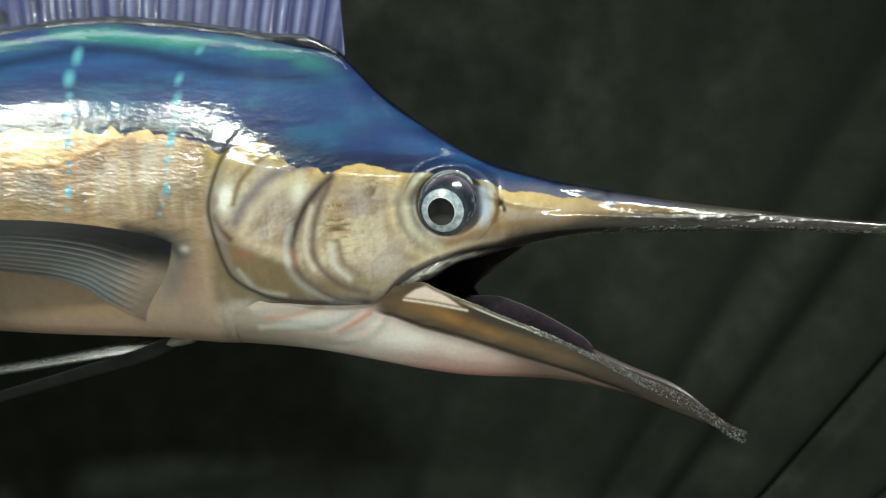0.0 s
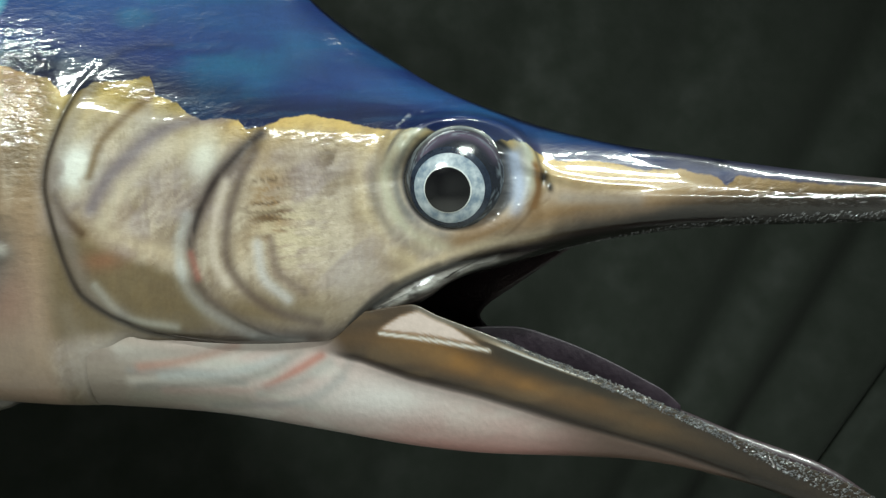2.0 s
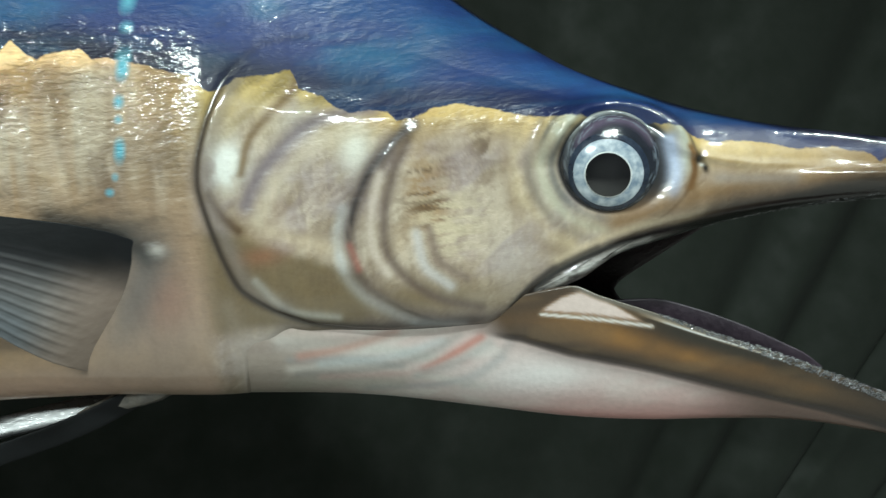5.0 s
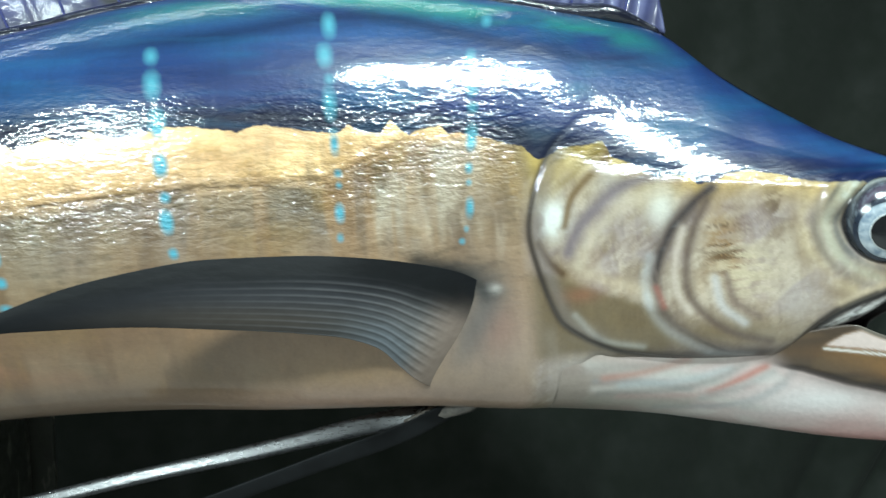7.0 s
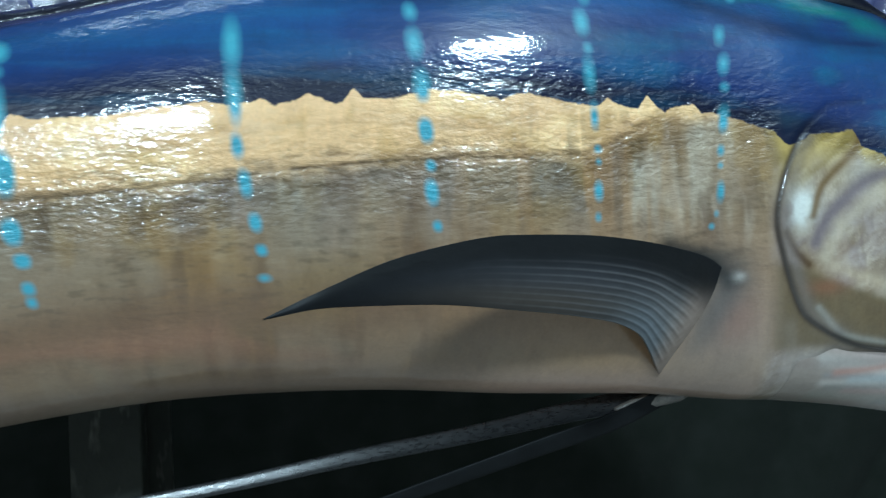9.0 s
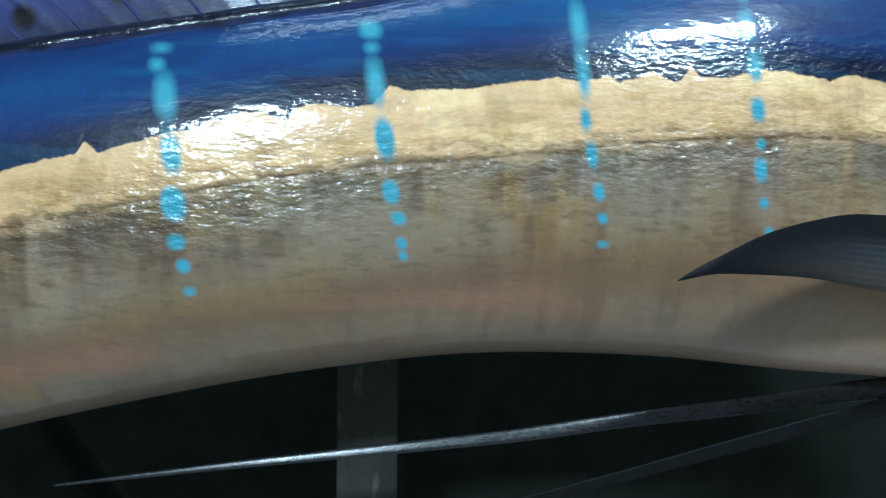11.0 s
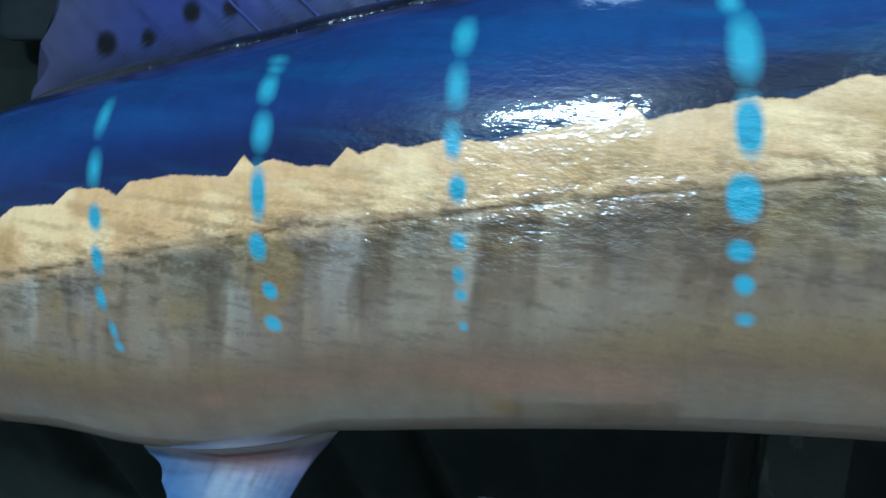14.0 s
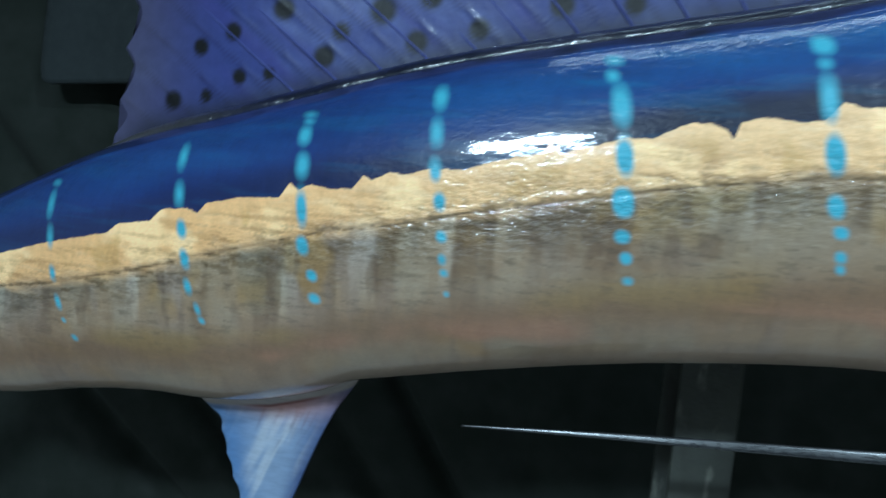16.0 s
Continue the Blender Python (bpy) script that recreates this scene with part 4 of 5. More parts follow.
    return blend(low, (0.05, 0.035, 0.03), np.exp(-((z - c) / .0016)**2) * step(-.05, -.03, x) * .7)


def build_jaw():
    xs = np.linspace(-.213, .2535, 336)
    u = np.concatenate([-np.cos(np.linspace(0, np.pi / 2, 110)), np.sin(np.linspace(0, np.pi / 2, 30))[1:]])
    X, U = np.meshgrid(xs, u, indexing="ij")
    rim, keel, w = curve(X, RIM), curve(X, BELLY), curve(X, JAW_HALF)
    Z = rim - (rim - keel) * (1 - np.abs(U)**2.4)**(1 / 1.9)
    c = np.interp(X, *zip(*JAW_CREASE))
    proud = (.0025 * step(-.002, .002, Z - c) * step(-.05, -.03, X) - .0015 * np.exp(-((Z - c) / .002)**2) * step(-.05, -.03, X)) * (1 - step(.15, .2, X))
    Y = curve(X, JAW_SPINE) + U * w - proud * (U < 0)
    ui = np.linspace(1, -1, 40)
    XI, UI = np.meshgrid(xs, ui, indexing="ij")
    lift = lambda X, U: (-.006 * step(.0, .04, X) + .0125 * step(.05, .12, X)) * (1 - step(.205, .243, X)) * step(-.2, .9, U)
    Z = Z + lift(X, U) * step(.3, 1, U)
    ri, ki, wi = curve(XI, RIM) + lift(XI, UI), curve(XI, BELLY), curve(XI, JAW_HALF)
    wall = np.clip(.0045 / wi, 0, .5)
    depth = (ri - ki) * .62 * step(-.045, .03, XI)
    Uc = UI * (1 - wall)
    ZI = ri - depth * (1 - np.abs(UI)**6)
    YI = curve(XI, JAW_SPINE) + Uc * wi
    cat = lambda a, b: np.concatenate([a, b], 1)
    inner = np.zeros((*XI.shape, 3)) + (0.045, 0.028, 0.034)
    inner = blend(inner, (0.16, 0.15, 0.15), step(.8, .97, -UI))
    P = np.stack([cat(X, XI), cat(Y, YI), cat(Z, ZI)], -1)
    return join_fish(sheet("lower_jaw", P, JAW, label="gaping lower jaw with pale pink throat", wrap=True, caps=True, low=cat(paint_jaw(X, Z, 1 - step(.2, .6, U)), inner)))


jaw = build_jaw()


def build_lining():
    """Dark membrane closing the far side of the gape."""
    t, v = np.meshgrid(np.linspace(0, 1, 40), np.linspace(0, 1, 24), indexing="ij")
    x = -.045 + t * (.155 - .04 * v - .035 * np.sin(v * np.pi))
    top, low = curve(x, KEEL) + .004, curve(x, RIM) + .001
    w = curve(x, HALF) * .55 * (1 - v) + curve(x, JAW_HALF) * .8 * v
    P = np.stack([x, curve(x, SPINE) + w - .01 * np.sin(v * np.pi), top + (low - top) * v], -1)
    back = P.copy()
    back[..., 1] += .003
    return join_fish(sheet("mouth_lining", np.concatenate([P, back[:, ::-1]], 1), MOUTH, label="dark inside of the mouth", wrap=True, caps=True))


build_lining()


def build_membrane():
    """Purple skin that stands along the far edge of the jaw."""
    t, v = np.meshgrid(np.linspace(0, 1, 60), np.linspace(0, 1, 20), indexing="ij")
    x = -.012 + .165 * t
    top = curve(x, [(-.012, 1.272), (.02, 1.284), (.05, 1.2895), (.071, 1.2885), (.092, 1.2805), (.116, 1.2675), (.138, 1.2525), (.146, 1.2465), (.153, 1.238)]) - .0015
    y = curve(x, JAW_SPINE) + .012
    P = np.stack([x, y + .010 * (1 - v) ** 2, top - (.035 - .015 * t) * (1 - v)], -1)
    back = P.copy()
    back[..., 1] += .0015
    return join_fish(sheet("mouth_skin", np.concatenate([P, back[:, ::-1]], 1), PURPLE, label="purple skin inside the lower jaw", wrap=True, caps=True))


build_membrane()


def build_teeth(upper):
    """Band of fine gritty teeth along the near edge of the lower jaw, or under the bill."""
    rng = np.random.RandomState(5 + upper)
    bm = bmesh.new()
    for k in range(1000 if upper else 2000):
        if upper:
            x = .09 + .30 * rng.rand()
            zt, zb = float(curve(x, BACK)), float(curve(x, KEEL))
            v = .97 - .30 * rng.rand() * min(1, (x - .09) / .12)
            hw, zz = trunk_side(np.array([x]), np.array([v]))
            y0, z0 = float(curve(x, SPINE)) - float(hw[0]) - .0001, float(zz[0])
            r = .0004 + .0006 * rng.rand()
        else:
            x = .045 + .207 * rng.rand()
            w = max(float(curve(x, JAW_HALF)), .003)
            band = .0012 + .0040 * min(1, max(0, (x - .04) / .06)) + .006 * min(1, max(0, (x - .15) / .06))
            z0 = float(curve(x, RIM)) - band * rng.rand() + .0006
            y0 = float(curve(x, JAW_SPINE)) - w - .0001 - .0025 * (1 - float(step(.15, .2, np.array(x))))
            r = (.0004 + .0007 * rng.rand() * min(1, x / .1)) * .8
        tip = bm.verts.new((x + r * (rng.rand() - .5), y0 - r * 1.3, z0 + r * (1.2 * rng.rand() + .2)))
        ring = [bm.verts.new((x + r * math.cos(a), y0 + .0003, z0 + r * math.sin(a))) for a in (0, 2.1, 4.2)]
        for a in range(3):
            bm.faces.new((ring[a], ring[(a + 1) % 3], tip))
    return join_fish(part("tooth_band", bm, TOOTH, label="gritty pale tooth band"))


build_teeth(0)
build_teeth(1)

# ---- eyes ----
def iris_material():
    m, nt, bs = nodes_of("iris_paint")
    rays = noise_tex(nt, 160, (1, 1, 1), 3)
    col = mixc(nt, ramp(nt, rays, 0.35, 0.65), (0.20, 0.27, 0.35, 1), (0.58, 0.64, 0.68, 1))
    nt.links.new(col, bs.inputs["Base Color"])
    bs.inputs["Roughness"].default_value = 0.2
    bs.inputs["Coat Weight"].default_value = 1.0
    bs.inputs["Coat Roughness"].default_value = 0.02
    return m


IRIS = iris_material()
IRIS_EDGE = plain_material("iris_edge_blue", (0.010, 0.014, 0.028), (0.045, 0.06, 0.09), 120, 0.15, 1.0, 0.0001)
EYE_SKIN = coloured_material("eye_paint", 0.15, 1.0, 0.5, 200, 0.3, 120, 0.0002)
EYE_WHITE = plain_material("iris_inner_ring", (0.62, 0.66, 0.66), (0.78, 0.80, 0.78), 90, 0.15, 1.0, 0.0001)


def zone(name, centre, axis, radius, a0, a1, mat, parent, label="", lift=0.0, dome=None):
    """A ring or cap of a ball between two angles from its axis, pressed flat along the dome's axis."""
    ax = Vector(axis).normalized()
    side = ax.cross(Vector((0, 0, 1))).normalized()
    top = side.cross(ax)
    n, k = 40, 96
    P = np.zeros((n, k, 3))
    for i in range(n):
        a = max(a0 + (a1 - a0) * i / (n - 1), 1e-4)
        for j in range(k):
            f = 2 * math.pi * j / k
            P[i, j] = Vector(centre) + (radius + lift) * (ax * math.cos(a) + (side * math.cos(f) + top * math.sin(f)) * math.sin(a))
    if dome:
        flat = np.array(Vector(dome).normalized())
        off = (P - np.array(centre)) @ flat
        P = P - off[..., None] * flat * .40
    f = 2 * np.pi * np.arange(k) / k
    A = np.repeat(np.linspace(a0, a1, n)[:, None], k, 1)
    up = np.repeat(np.sin(f)[None], n, 0)
    fwd = np.repeat(np.cos(f)[None], n, 0)
    low = np.zeros((n, k, 3)) + (0.022, 0.026, 0.036)
    low = blend(low, (0.13, 0.10, 0.15), step(.0, .6, up) * np.exp(-((A - .78) / .12)**2) * .8)
    low = blend(low, (0.62, 0.64, 0.58), step(-.2, .5, up - fwd * .6) * np.exp(-((A - 1.08) / .085)**2) * (.5 + .4 * step(.45, .6, cloudy(A * 40, (up + fwd * .5) * 3, 151))))
    low = blend(low, (0.22, 0.26, 0.30), step(.52, .64, cloudy(A * 45, (up - fwd) * 4, 153)) * step(.7, .8, A) * (1 - step(1.1, 1.2, A)) * .6)
    low = blend(low, (0.16, 0.17, 0.18), np.exp(-((A - 1.05) / .08)**2) * .4)
    low = blend(low, (0.03, 0.03, 0.035), np.maximum(step(1.18, 1.24, A), np.exp(-((A - .96) / .012)**2)) * .8)
    return sheet(name, P, mat, parent, label, wrap=True, low=low)


def build_eye(sign):
    x, z, r = .0315, 1.3760, .0330
    spine = float(curve(x, SPINE))
    y = spine + sign * .0415
    axis = (-.22 if sign < 0 else .5, sign * .97, .03)
    gaze = (-.44 if sign < 0 else .5, sign * .93, -.30)
    ball = join_fish(zone("eye", (x, y, z), axis, r, 0, 1.45, EYE_SKIN, None, "glossy glass eye in a dark rim", dome=axis))
    zone("iris", (x, y, z), gaze, r, .33, .70, IRIS, ball, "pale blue iris", .0004, dome=axis)
    zone("iris_edge", (x, y, z), gaze, r, .66, .79, IRIS_EDGE, ball, "dark blue edge of the iris", .0006, dome=axis)
    zone("iris_ring", (x, y, z), gaze, r, .385, .425, EYE_WHITE, ball, "white ring round the pupil", .0007, dome=axis)
    zone("pupil", (x, y, z), gaze, r, 0, .398, EYE_BLACK, ball, "black pupil", .0010, dome=axis)
    return ball


build_eye(-1)
build_eye(1)

# ---- dorsal sheath and sail ----
def build_sheath():
    xs = np.linspace(-1.425, -.078, 420)
    a = np.linspace(0, 2 * np.pi, 26)[:-1]
    X, A = np.meshgrid(xs, a, indexing="ij")
    grow = step(-1.425, -1.25, X) * (1 - step(-.12, -.075, X) * .75)
    Y = curve(X, SPINE) + np.cos(A) * .022 * (.25 + .75 * grow) * (1 + .05 * np.sin(X * 90))
    Z = curve(X, BACK) - .003 + np.sin(A) * .0125 * (.2 + .8 * grow)
    low = np.zeros((*X.shape, 3)) + (0.009, 0.011, 0.024)
    low = blend(low, (0.02, 0.022, 0.045), step(.5, .7, cloudy(X * 30, A * 2, 205)))
    low = blend(low, (0.075, 0.072, 0.078), (1 - step(-1.36, -1.15, X + .05 * (cloudy(X * 20, A * 3, 207) - .5))) * step(-1, .1, np.sin(A)))
    return join_fish(sheet("fin_sheath", np.stack([X, Y, Z], -1), SHEATH, label="glossy blue-black dorsal groove", wrap=True, caps=True, low=low))


build_sheath()
SAIL_FRONT, SAIL_BACK = -.071, -1.343
SAIL_MARKS = [(-1.166, 1.543, .010), (-1.215, 1.521, .008), (-1.249, 1.506, .008), (-1.072, 1.545, .012), (-1.110, 1.525, .008), (-1.124, 1.502, .010), (-1.207, 1.480, .007), (-1.177, 1.484, .006), (-1.241, 1.461, .006), (-1.277, 1.455, .009), (-1.038, 1.518, .010), (-1.028, 1.557, .010), (-.983, 1.530, .009), (-.915, 1.551, .010), (-.427, 1.650, .009), (-.348, 1.645, .009), (-.204, 1.630, .008), (-.164, 1.618, .007), (-.139, 1.608, .007), (-.106, 1.593, .005)]


def sail_lean(x):
    return np.interp(x, [-1.34, -1.0, -.7, -.4, -.08], [-1.0, -.95, -.45, -.05, .22])


def build_sail():
    rng = np.random.RandomState(8)
    spots = list(SAIL_MARKS)
    while len(spots) < 120:
        x = -1.3 + 1.22 * rng.rand()
        h = .02 + .24 * rng.rand()
        z = float(curve(x, BACK)) + h
        seen = x < -.86 and z < 1.565 or x > -.46 and h < .04
        if not seen and min(math.hypot(x - s[0], z - s[1]) for s in spots) > .03:
            spots.append((x, z, .007 + .004 * rng.rand()))
    nu, nv = 620, 90
    U, V = np.meshgrid(np.linspace(0, 1, nu), np.linspace(0, 1, nv), indexing="ij")
    H = .30 * V
    front = SAIL_FRONT - .03 * H
    rear = SAIL_BACK + .05 * H + .014 * np.abs(np.sin(H * 60 + .4)) * step(.01, .03, H)
    X = rear + (front - rear) * U
    top = .86 + .14 * np.abs(np.sin(X * 40))
    Z = curve(X, BACK) + .002 + H * np.where(V > .8, 1 - (1 - top) * (V - .8) / .2, 1)
    base_x = X - sail_lean(X) * H
    ridge = np.abs((((base_x + .10) * 24 + .5) % 1) - .5) * 2
    fore = step(-.50, -.36, X)
    close = np.abs((((base_x + .10) * 52 + .5) % 1) - .5) * 2
    Y0 = curve(X, SPINE) + .006 * np.sin(X * 22) * np.clip(H * 8, 0, 1)
    thick = (.0008 + .0005 * step(.8, 1, ridge) * (1 - fore) + .0030 * step(.2, .9, close) * fore) * (1 - .4 * V)
    low = np.zeros((*X.shape, 3)) + (0.06, 0.075, 0.27)
    low = blend(low, (0.15, 0.18, 0.42), step(.45, .8, cloudy(base_x * 30, H * 14, 201)) * .8)
    low = blend(low, (0.07, 0.07, 0.30), step(.5, .8, cloudy(base_x * 60, H * 6, 211)) * .6)
    low = blend(low, (0.03, 0.035, 0.14), step(.75, 1, ridge) * .55)
    low = blend(low, (0.055, 0.06, 0.15), fore * .8)
    low = blend(low, (0.22, 0.24, 0.46), fore * step(.35, .85, close) * (.5 + .5 * cloudy(base_x * 90, H * 25, 213)))
    low = blend(low, (0.11, 0.10, 0.14), (1 - step(-1.34, -1.22, X)) * .7)
    low = blend(low, (0.030, 0.031, 0.040), (1 - step(.0, .035, H)) * .85 * step(-1.36, -1.30, X) * (1 - step(-.55, -.4, X) * .7))
    for cx, cz, cr in spots:
        d = np.hypot(X - cx, Z - cz) / (cr * 1.15)
        low = blend(low, (0.010, 0.010, 0.011), (1 - step(.6, 1.2, d)) * (1 - fore))
    near = np.stack([X, Y0 - thick, Z], -1)
    far = np.stack([X, Y0 + thick, Z], -1)[:, ::-1]
    low *= (.77 + .23 * step(-.6, -.2, X))[..., None]
    P, C = np.concatenate([near, far], 1), np.concatenate([low, low[:, ::-1]], 1)
    return join_fish(sheet("sail", P, SAIL, label="tall blue-violet dorsal sail with dark spots", wrap=True, caps=True, low=C))


sail = build_sail()


def tube(name, pts, radii, mat, parent=None, label="", flat=1.0, k=10):
    """A tapered rod along points; flat squeezes it across the fish."""
    pts = np.array(pts, float)
    t = np.linspace(0, len(pts) - 1, max(24, 8 * len(pts)))
    C = np.stack([curve(t, list(zip(range(len(pts)), pts[:, i]))) for i in range(3)], -1)
    R = np.interp(t, np.linspace(0, len(pts) - 1, len(radii)), radii)
    T = np.gradient(C, axis=0)
    T /= np.linalg.norm(T, axis=1)[:, None]
    N = np.cross(T, (0, 1, 0))
    N /= np.linalg.norm(N, axis=1)[:, None]
    B = np.cross(T, N)
    a = np.linspace(0, 2 * np.pi, k + 1)[:-1]
    P = C[:, None] + R[:, None, None] * (N[:, None] * np.cos(a)[None, :, None] + flat * B[:, None] * np.sin(a)[None, :, None])
    return sheet(name, P, mat, parent, label, wrap=True, caps=True)


for i in range(30):
    bx = -.10 - i / 24
    pts = []
    for h in (.004, .08, .16, .25):
        x = bx + float(sail_lean(bx)) * h
        if x < SAIL_BACK + .02:
            break
        pts.append((x, float(curve(x, SPINE)) + .006 * math.sin(x * 22) * min(1, h * 8) - .001, float(curve(x, BACK)) + h))
    if len(pts) > 2:
        ray = tube("fin_ray", pts, (.0011, .0006), RAY, sail)

# ---- pectoral fin ----
FIN_UP = [(-.222, .742, 1.338), (-.243, .704, 1.351), (-.266, .688, 1.364), (-.309, .671, 1.3755), (-.343, .659, 1.381), (-.383, .648, 1.385), (-.437, .629, 1.386), (-.480, .613, 1.381), (-.515, .600, 1.373), (-.542, .590, 1.363), (-.562, .583, 1.355), (-.575, .576, 1.3495)]
FIN_LOW = [(-.268, .758, 1.272), (-.294, .721, 1.279), (-.309, .700, 1.2895), (-.321, .685, 1.302), (-.335, .672, 1.3165), (-.352, .662, 1.325), (-.388, .646, 1.334), (-.439, .628, 1.3425), (-.481, .613, 1.3485), (-.518, .599, 1.351), (-.547, .588, 1.352), (-.575, .576, 1.349)]


def along(pts, t):
    p = np.array(pts)
    s = np.concatenate([[0], np.cumsum(np.linalg.norm(np.diff(p, axis=0), axis=1))])
    s /= s[-1]
    return np.stack([curve(t, list(zip(s, p[:, i]))) for i in range(3)], -1)


def build_pectoral():
    nu, nv = 220, 120
    t = np.linspace(0, 1, nu)
    up, lo = along(FIN_UP, t), along(FIN_LOW, t)
    V = np.linspace(0, 1, nv)
    mid = up[:, None] * (1 - V)[None, :, None] + lo[:, None] * V[None, :, None]
    TT, VV = np.meshgrid(t, V, indexing="ij")
    fan = VV ** 1.2 * 11
    rib = np.abs((fan % 1) - .5) * 2
    belly = np.sin(VV * np.pi)
    mid[..., 1] -= .006 * belly * (1 - TT) * step(.05, .22, TT)
    thick = (.0008 + .0016 * belly + .0012 * (1 - VV) ** 3) * (1 - .75 * TT)
    groove = .0010 * step(.15, .24, TT) * step(.35, .9, rib) * step(.2, .4, VV) * (1 - step(.15, .6, TT))
    near, far = mid.copy(), mid.copy()
    near[..., 1] -= thick + groove
    far[..., 1] += thick
    low = np.zeros((*TT.shape, 3)) + (0.012, 0.013, 0.015)
    low = blend(low, (0.060, 0.062, 0.070), np.exp(-((VV - .62) / .3)**2) * (1 - step(.45, .95, TT)))
    low = blend(low, (0.115, 0.095, 0.075), np.exp(-((VV - .85) / .2)**2) * step(.25, .4, TT) * (1 - step(.55, .9, TT)) * .6)
    low = blend(low, (0.20, 0.195, 0.20), step(.5, .95, rib) * step(.18, .45, VV) * step(.16, .24, TT) * (1 - step(.3, .75, TT)) * .6)
    low = blend(low, (0.33, 0.31, 0.29), disc(TT, VV, .20, .72, .10, .30) * .7)
    low = blend(low, (0.20, 0.225, 0.25), disc(TT, VV, .30, .88, .10, .22) * .75)
    low = blend(low, (0.45, 0.35, 0.29), (1 - step(.16, .27, TT + .02 * (1 - VV))) * step(.12, .45, VV) * .9)
    low = blend(low, (0.012, 0.013, 0.014), (1 - step(.12, .48, VV + .03 * np.sin(TT * 20))) * (1 - (1 - step(.15, .25, TT + .25 * VV)) * .95))
    low = low * (.72 + .28 * (1 - step(.22, .40, TT)))[..., None]
    P = np.concatenate([near, far[:, ::-1]], 1)
    return join_fish(sheet("pectoral_fin", P, FIN, label="dark grey sickle-shaped pectoral fin with pale rays", wrap=True, caps=True, low=np.concatenate([low, low[:, ::-1]], 1)))


build_pectoral()
# ---- pelvic fins ----
def strap(path, widths, tilt, thick, mat, label):
    """A flat streamer with rounded edges, its face leaning back by tilt."""
    t = np.linspace(0, 1, 200)
    C = along(path, t)
    W = np.interp(t, np.linspace(0, 1, len(widths)), widths)
    lean = math.hypot(1, tilt)
    up, out = (tilt / lean, 1 / lean), (-1 / lean, tilt / lean)
    prof = ((1, -.4), (.97, .2), (.86, .5), (.4, .62), (0, .66), (-.4, .62), (-.86, .5), (-.97, .2), (-1, -.4), (0, -.5))
    P = np.stack([np.stack([C[:, 0], C[:, 1] + a * W * up[0] + b * thick * out[0], C[:, 2] + a * W * up[1] + b * thick * out[1]], -1) for a, b in prof], 1)
    return join_fish(sheet("pelvic_fin", P, mat, label=label, wrap=True, caps=True))


strap([(-.250, .754, 1.264), (-.275, .758, 1.2575), (-.30, .762, 1.252), (-.342, .765, 1.2475), (-.436, .765, 1.2365), (-.522, .765, 1.2285), (-.616, .765, 1.2175), (-.713, .766, 1.209), (-.85, .770, 1.1965), (-.968, .775, 1.184)], (.011, .0085, .0068, .0062, .0056, .0048, .0042, .0033, .0022, .0008), .405, .0014, STRAP, "long glossy black pelvic streamer")
strap([(-.245, .745, 1.264), (-.268, .748, 1.2585), (-.30, .75, 1.2455), (-.389, .75, 1.2235), (-.479, .75, 1.2025), (-.524, .75, 1.1915), (-.66, .75, 1.160), (-.82, .75, 1.122), (-.98, .75, 1.082)], (.009, .008, .0065, .0055, .005, .0045, .003, .0008), -.25, .0016, DULL, "long thin dull black pelvic streamer")

ROOT = plain_material("fin_root_skin", (0.06, 0.055, 0.05), (0.22, 0.19, 0.16), 45, 0.35, 0.4, 0.0006)
join_fish(tube("fin_root", [(-.238, .748, 1.268), (-.262, .750, 1.2605), (-.285, .753, 1.2535), (-.315, .756, 1.2465)], (.004, .0105, .0075, .0025), ROOT, None, "fleshy grey root of the pelvic streamers", .7))

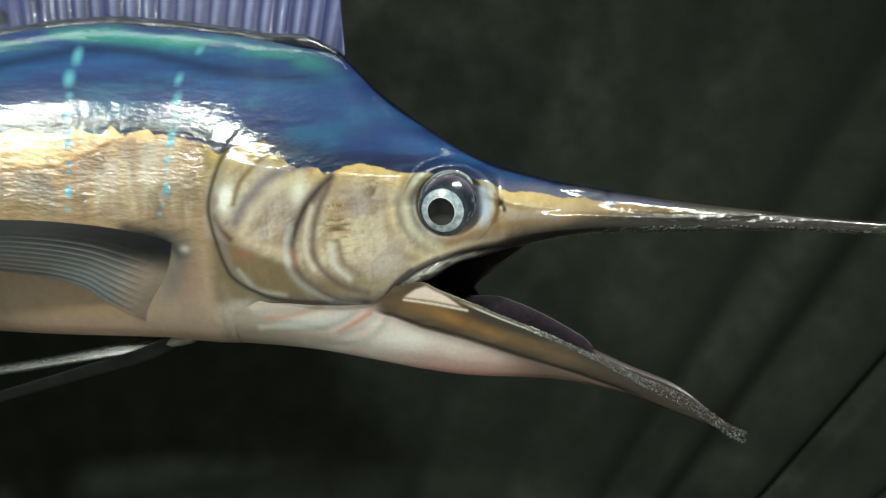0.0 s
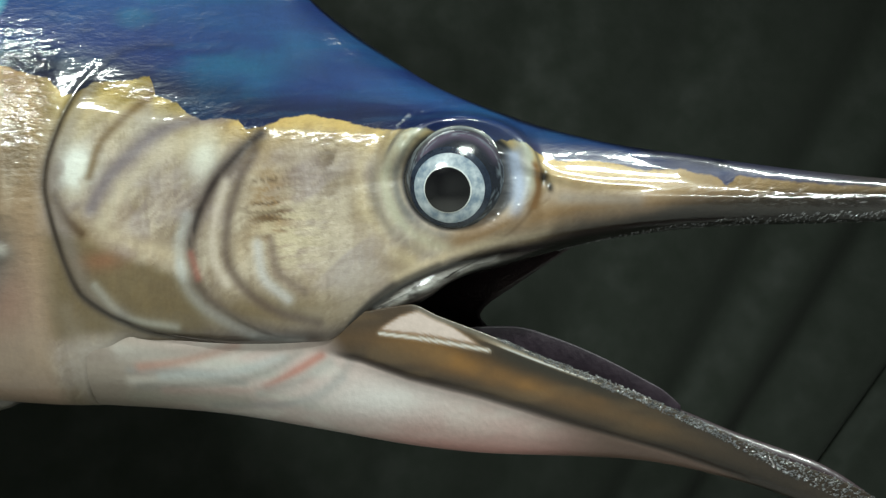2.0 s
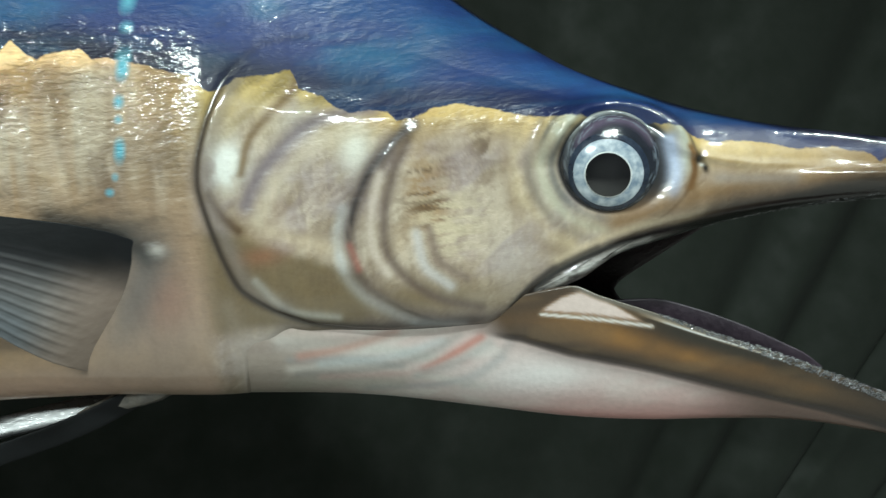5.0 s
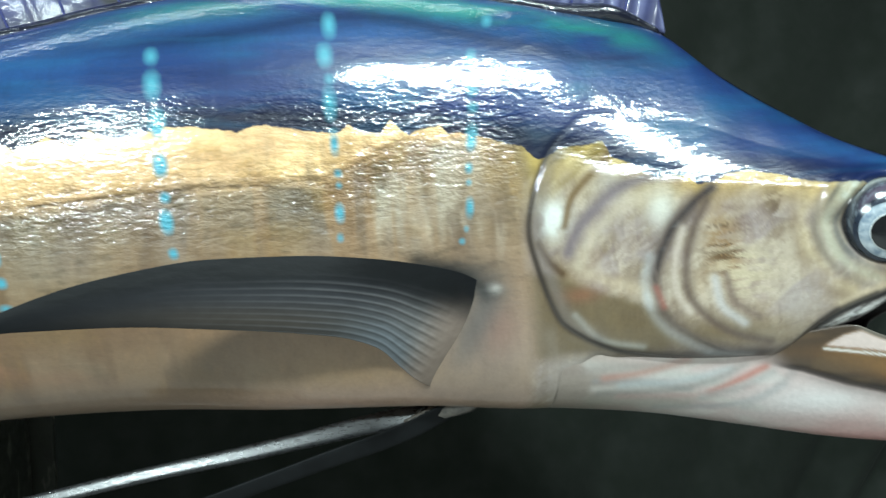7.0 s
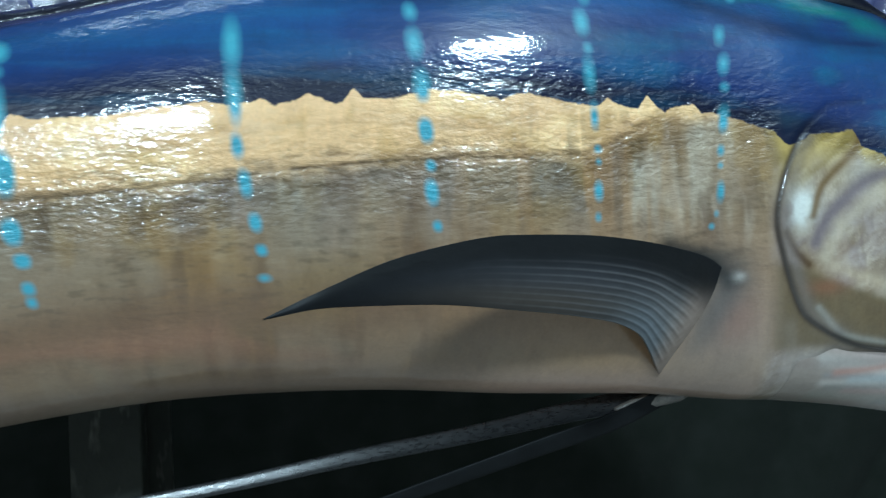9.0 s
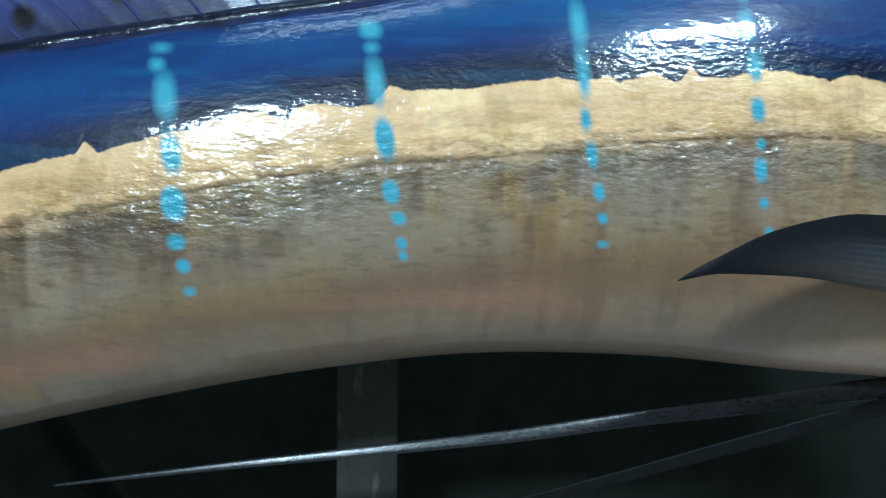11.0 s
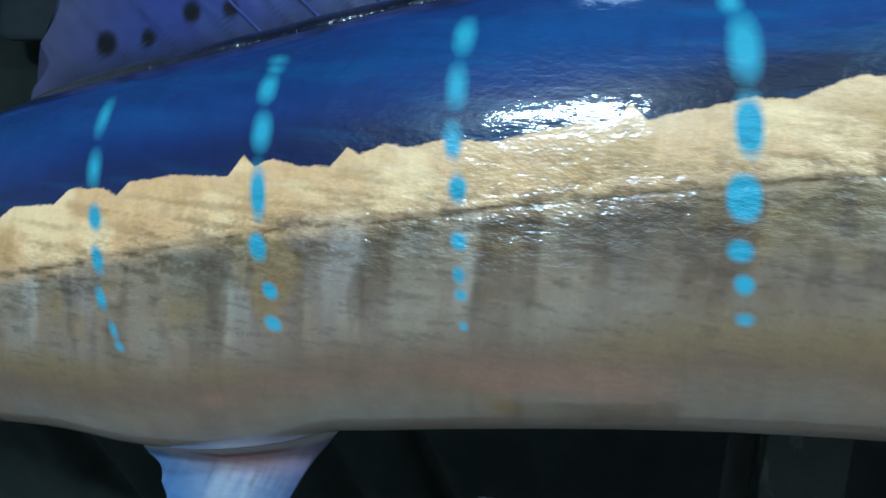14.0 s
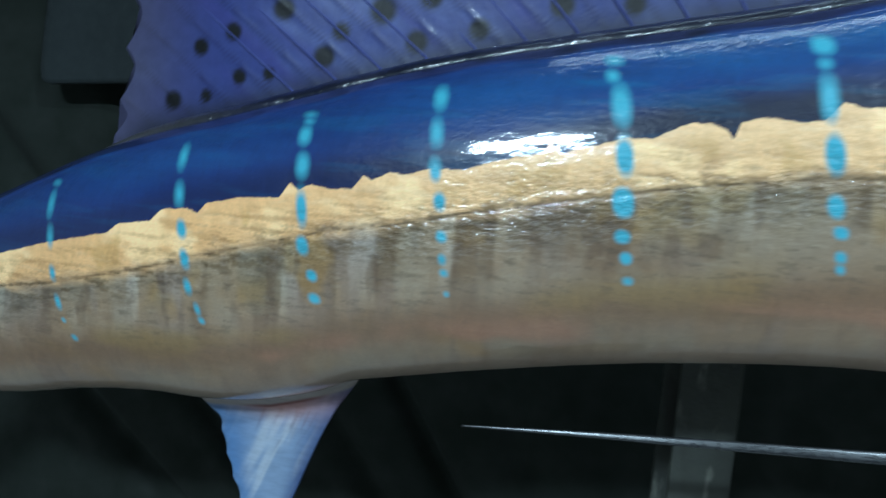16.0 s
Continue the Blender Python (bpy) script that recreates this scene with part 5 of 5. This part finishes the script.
# ---- anal fin ----
def build_anal():
    left = [(-1.255, 1.185), (-1.226, 1.169), (-1.206, 1.155), (-1.199, 1.134), (-1.190, 1.108), (-1.178, 1.081), (-1.165, 1.04)]
    right = [(-1.064, 1.217), (-1.072, 1.203), (-1.087, 1.179), (-1.097, 1.158), (-1.108, 1.130), (-1.122, 1.091), (-1.142, 1.04)]
    t = np.linspace(0, 1, 110)
    f = lambda pts: along([(a, .775, b) for a, b in pts], t)
    L, R = f(left), f(right)
    L[:, 0] += .0025 * np.abs(np.sin(t * 24))
    V = np.linspace(0, 1, 90)
    mid = L[:, None] * (1 - V)[None, :, None] + R[:, None] * V[None, :, None]
    TT, VV = np.meshgrid(t, V, indexing="ij")
    lean = (mid[..., 0] - .42 * mid[..., 2])
    rays = cloudy(lean * 95, mid[..., 2] * 14, 301)
    thick = (.0012 + .003 * np.sin(VV * np.pi)**.5 * (1 - TT)) + .0015 * rays + .034 * (1 - step(-.1, .30, TT)) * np.clip(np.sin(VV * np.pi), 0, 1)**.6
    low = np.zeros((*TT.shape, 3)) + (0.33, 0.42, 0.60)
    low = blend(low, (0.66, 0.70, 0.78), step(.4, .7, rays) * .7)
    low = blend(low, (0.20, 0.22, 0.30), step(.58, .74, cloudy(lean * 130, mid[..., 2] * 18, 311)) * .6)
    low = blend(low, (0.13, 0.25, 0.52), np.exp(-((VV - .05) / .22)**2) * .85)
    low = blend(low, (0.06, 0.10, 0.26), np.exp(-((VV - 1) / .16)**2) * .9)
    low = blend(low, (0.66, 0.34, 0.29), np.exp(-((TT - .17) / .11)**2) * np.exp(-((VV - .6) / .35)**2) * .95)
    seam = mid[..., 2] - np.interp(mid[..., 0], [-1.21, -1.15, -1.10, -1.06], [1.167, 1.176, 1.192, 1.209])
    low = blend(low, (0.44, 0.38, 0.35), step(-.002, .002, seam))
    low = blend(low, (0.22, 0.07, 0.06), np.exp(-(seam / .0018)**2) * step(.25, .5, VV) * (1 - step(.8, .95, VV)) * .9)
    low = low * .72
    near, far = mid.copy(), mid.copy()
    near[..., 1] -= thick
    far[..., 1] += thick
    P = np.concatenate([near, far[:, ::-1]], 1)
    return join_fish(sheet("anal_fin", P, FIN, label="pale blue and white anal fin, pink at its root", wrap=True, caps=True, low=np.concatenate([low, low[:, ::-1]], 1)))


build_anal()
# ---- tail fin ----
def build_tail():
    t = np.linspace(0, 1, 60)
    V = np.linspace(-1, 1, 81)
    TT, VV = np.meshgrid(t, V, indexing="ij")
    X = -1.69 - TT * (.07 + .25 * np.abs(VV)**1.3)
    Z = 1.232 + VV * (.03 + .30 * TT)
    thick = .006 * (1 - TT) + .001
    low = np.zeros((*TT.shape, 3)) + (0.02, 0.024, 0.035)
    low = blend(low, (0.05, 0.06, 0.08), step(.5, .8, cloudy(VV * 20, TT * 2, 401)))
    Y = np.full(X.shape, .79)
    P = np.concatenate([np.stack([X, Y - thick, Z], -1), np.stack([X, Y + thick, Z], -1)[:, ::-1]], 1)
    return join_fish(sheet("tail_fin", P, FIN, label="dark forked tail fin", wrap=True, caps=True, low=np.concatenate([low, low[:, ::-1]], 1)))


build_tail()

# ---- stand ----
stand = new("stand_post")
tagged(stand, "weathered grey-green steel beam holding up the fish mount", "post")
stand.location = (-.7375, .92, 0)
for name, lo, hi in (("front_flange", (-.0305, 0, 0), (.0305, .009, 1.43)), ("web", (-.006, .0085, 0), (.006, .138, 1.43)), ("rear_flange", (-.0305, .1375, 0), (.0305, .147, 1.43))):
    bm = bmesh.new()
    box(bm, lo, hi, .002)
    part(name, bm, POST, stand)
bm = bmesh.new()
box(bm, (-.025, -.11, 1.34), (.025, .004, 1.40), .004)
part("bracket", bm, POST, stand, "steel bracket reaching to the fish")
bm = bmesh.new()
box(bm, (-.2, -.2, 0), (.2, .2, .012), .003)
part("base_plate", bm, POST, stand)

# ---- cloth behind ----
def fold_depth(X, Z):
    phi = np.degrees(np.arctan2(X + .4, Z + .05))
    d = .008 * np.sin(phi * .30) + .004 * np.sin(phi * .9 + 1.2) + .004 * (cloudy(phi * .12, Z * .5, 501) - .5)
    for p, w, deep in ((37.0, 1.5, .03), (41.6, 1.3, .03), (29.0, 1.4, .018), (21.0, 1.9, .02), (12.5, 1.6, .015), (4.0, 1.2, .02), (-8, 1.5, .02), (-17, 1.3, .02), (-27, 1.0, .025), (-33.5, .8, .03), (-39, 1.0, .025), (47, .6, .03), (53, .8, .03), (-46, .8, .03), (-52, 1, .03)):
        d = d + deep * (1 if abs(p - 2) > 30 else .45) * np.exp(-((phi - p) / w)**2)
    return d


def build_cloth():
    xs, zs = np.linspace(-3.2, 2.8, 900), np.linspace(0.01, 2.68, 240)
    X, Z = np.meshgrid(xs, zs, indexing="ij")
    Y = 1.2 + fold_depth(X, Z)
    P = np.concatenate([np.stack([X, Y, Z], -1), np.stack([X, Y + .004, Z], -1)[:, ::-1]], 1)
    return tagged(sheet("backdrop", P, CLOTH, wrap=True, caps=True), "dark green-black cloth hanging in slanted folds", "backdrop", kind="structure")


build_cloth()


def build_flap():
    xs, zs = np.linspace(0, 1, 90), np.linspace(0, 1, 90)
    U, V = np.meshgrid(xs, zs, indexing="ij")
    X = -1.803 + .75 * U
    low = 1.520 + .03 * (1 - np.sqrt(np.clip(1 - (1 - np.clip(U * 25, 0, 1))**2, 0, 1))) + .035 * U + .003 * np.sin(U * 9)
    Z = low + (2.28 - low) * V
    Y = 1.13 + .012 * np.sin(U * 11 + V * 2) + .008 * cloudy(U * 6, V * 5, 601) + .02 * np.exp(-U / .03)
    P = np.concatenate([np.stack([X, Y, Z], -1), np.stack([X, Y + .012, Z], -1)[:, ::-1]], 1)
    return tagged(sheet("cloth_flap", P, FLAP, wrap=True, caps=True), "dark grey cloth flap hanging over the backdrop", "cloth")


build_flap()

# ---- room ----
def slab(name, lo, hi, mat, label, cat):
    bm = bmesh.new()
    box(bm, lo, hi)
    return tagged(part(name, bm, mat, smooth=False), label, cat, kind="structure")


slab("floor", (-3.6, -3.6, -.1), (3.2, 1.7, 0), FLOOR, "plain grey concrete workshop floor", "floor")
slab("ceiling", (-3.6, -3.6, 2.7), (3.2, 1.7, 2.8), PAINT, "plain grey painted workshop ceiling", "ceiling")
slab("wall_north", (-3.6, 1.6, 0), (3.2, 1.7, 2.7), PAINT, "plain grey wall behind the cloth", "wall")
slab("wall_south", (-3.6, -3.7, 0), (3.2, -3.6, 2.7), PAINT, "plain grey painted wall", "wall")
slab("wall_west", (-3.7, -3.6, 0), (-3.6, 1.7, 2.7), PAINT, "plain grey painted side wall", "wall")
slab("wall_east", (3.2, -3.6, 0), (3.3, 1.7, 2.7), PAINT, "plain grey painted side wall", "wall")
for spot, long, wide, watts in LAMPS:
    lamp = new("ceiling_lamp")
    tagged(lamp, "white ceiling lamp with a lit panel below the ceiling", "lamp", "ceiling lamps")
    lamp.location = spot
    bm = bmesh.new()
    box(bm, (-long / 2 - .03, -wide / 2 - .03, .012), (long / 2 + .03, wide / 2 + .03, .2), .008)
    part("housing", bm, WHITE, lamp)
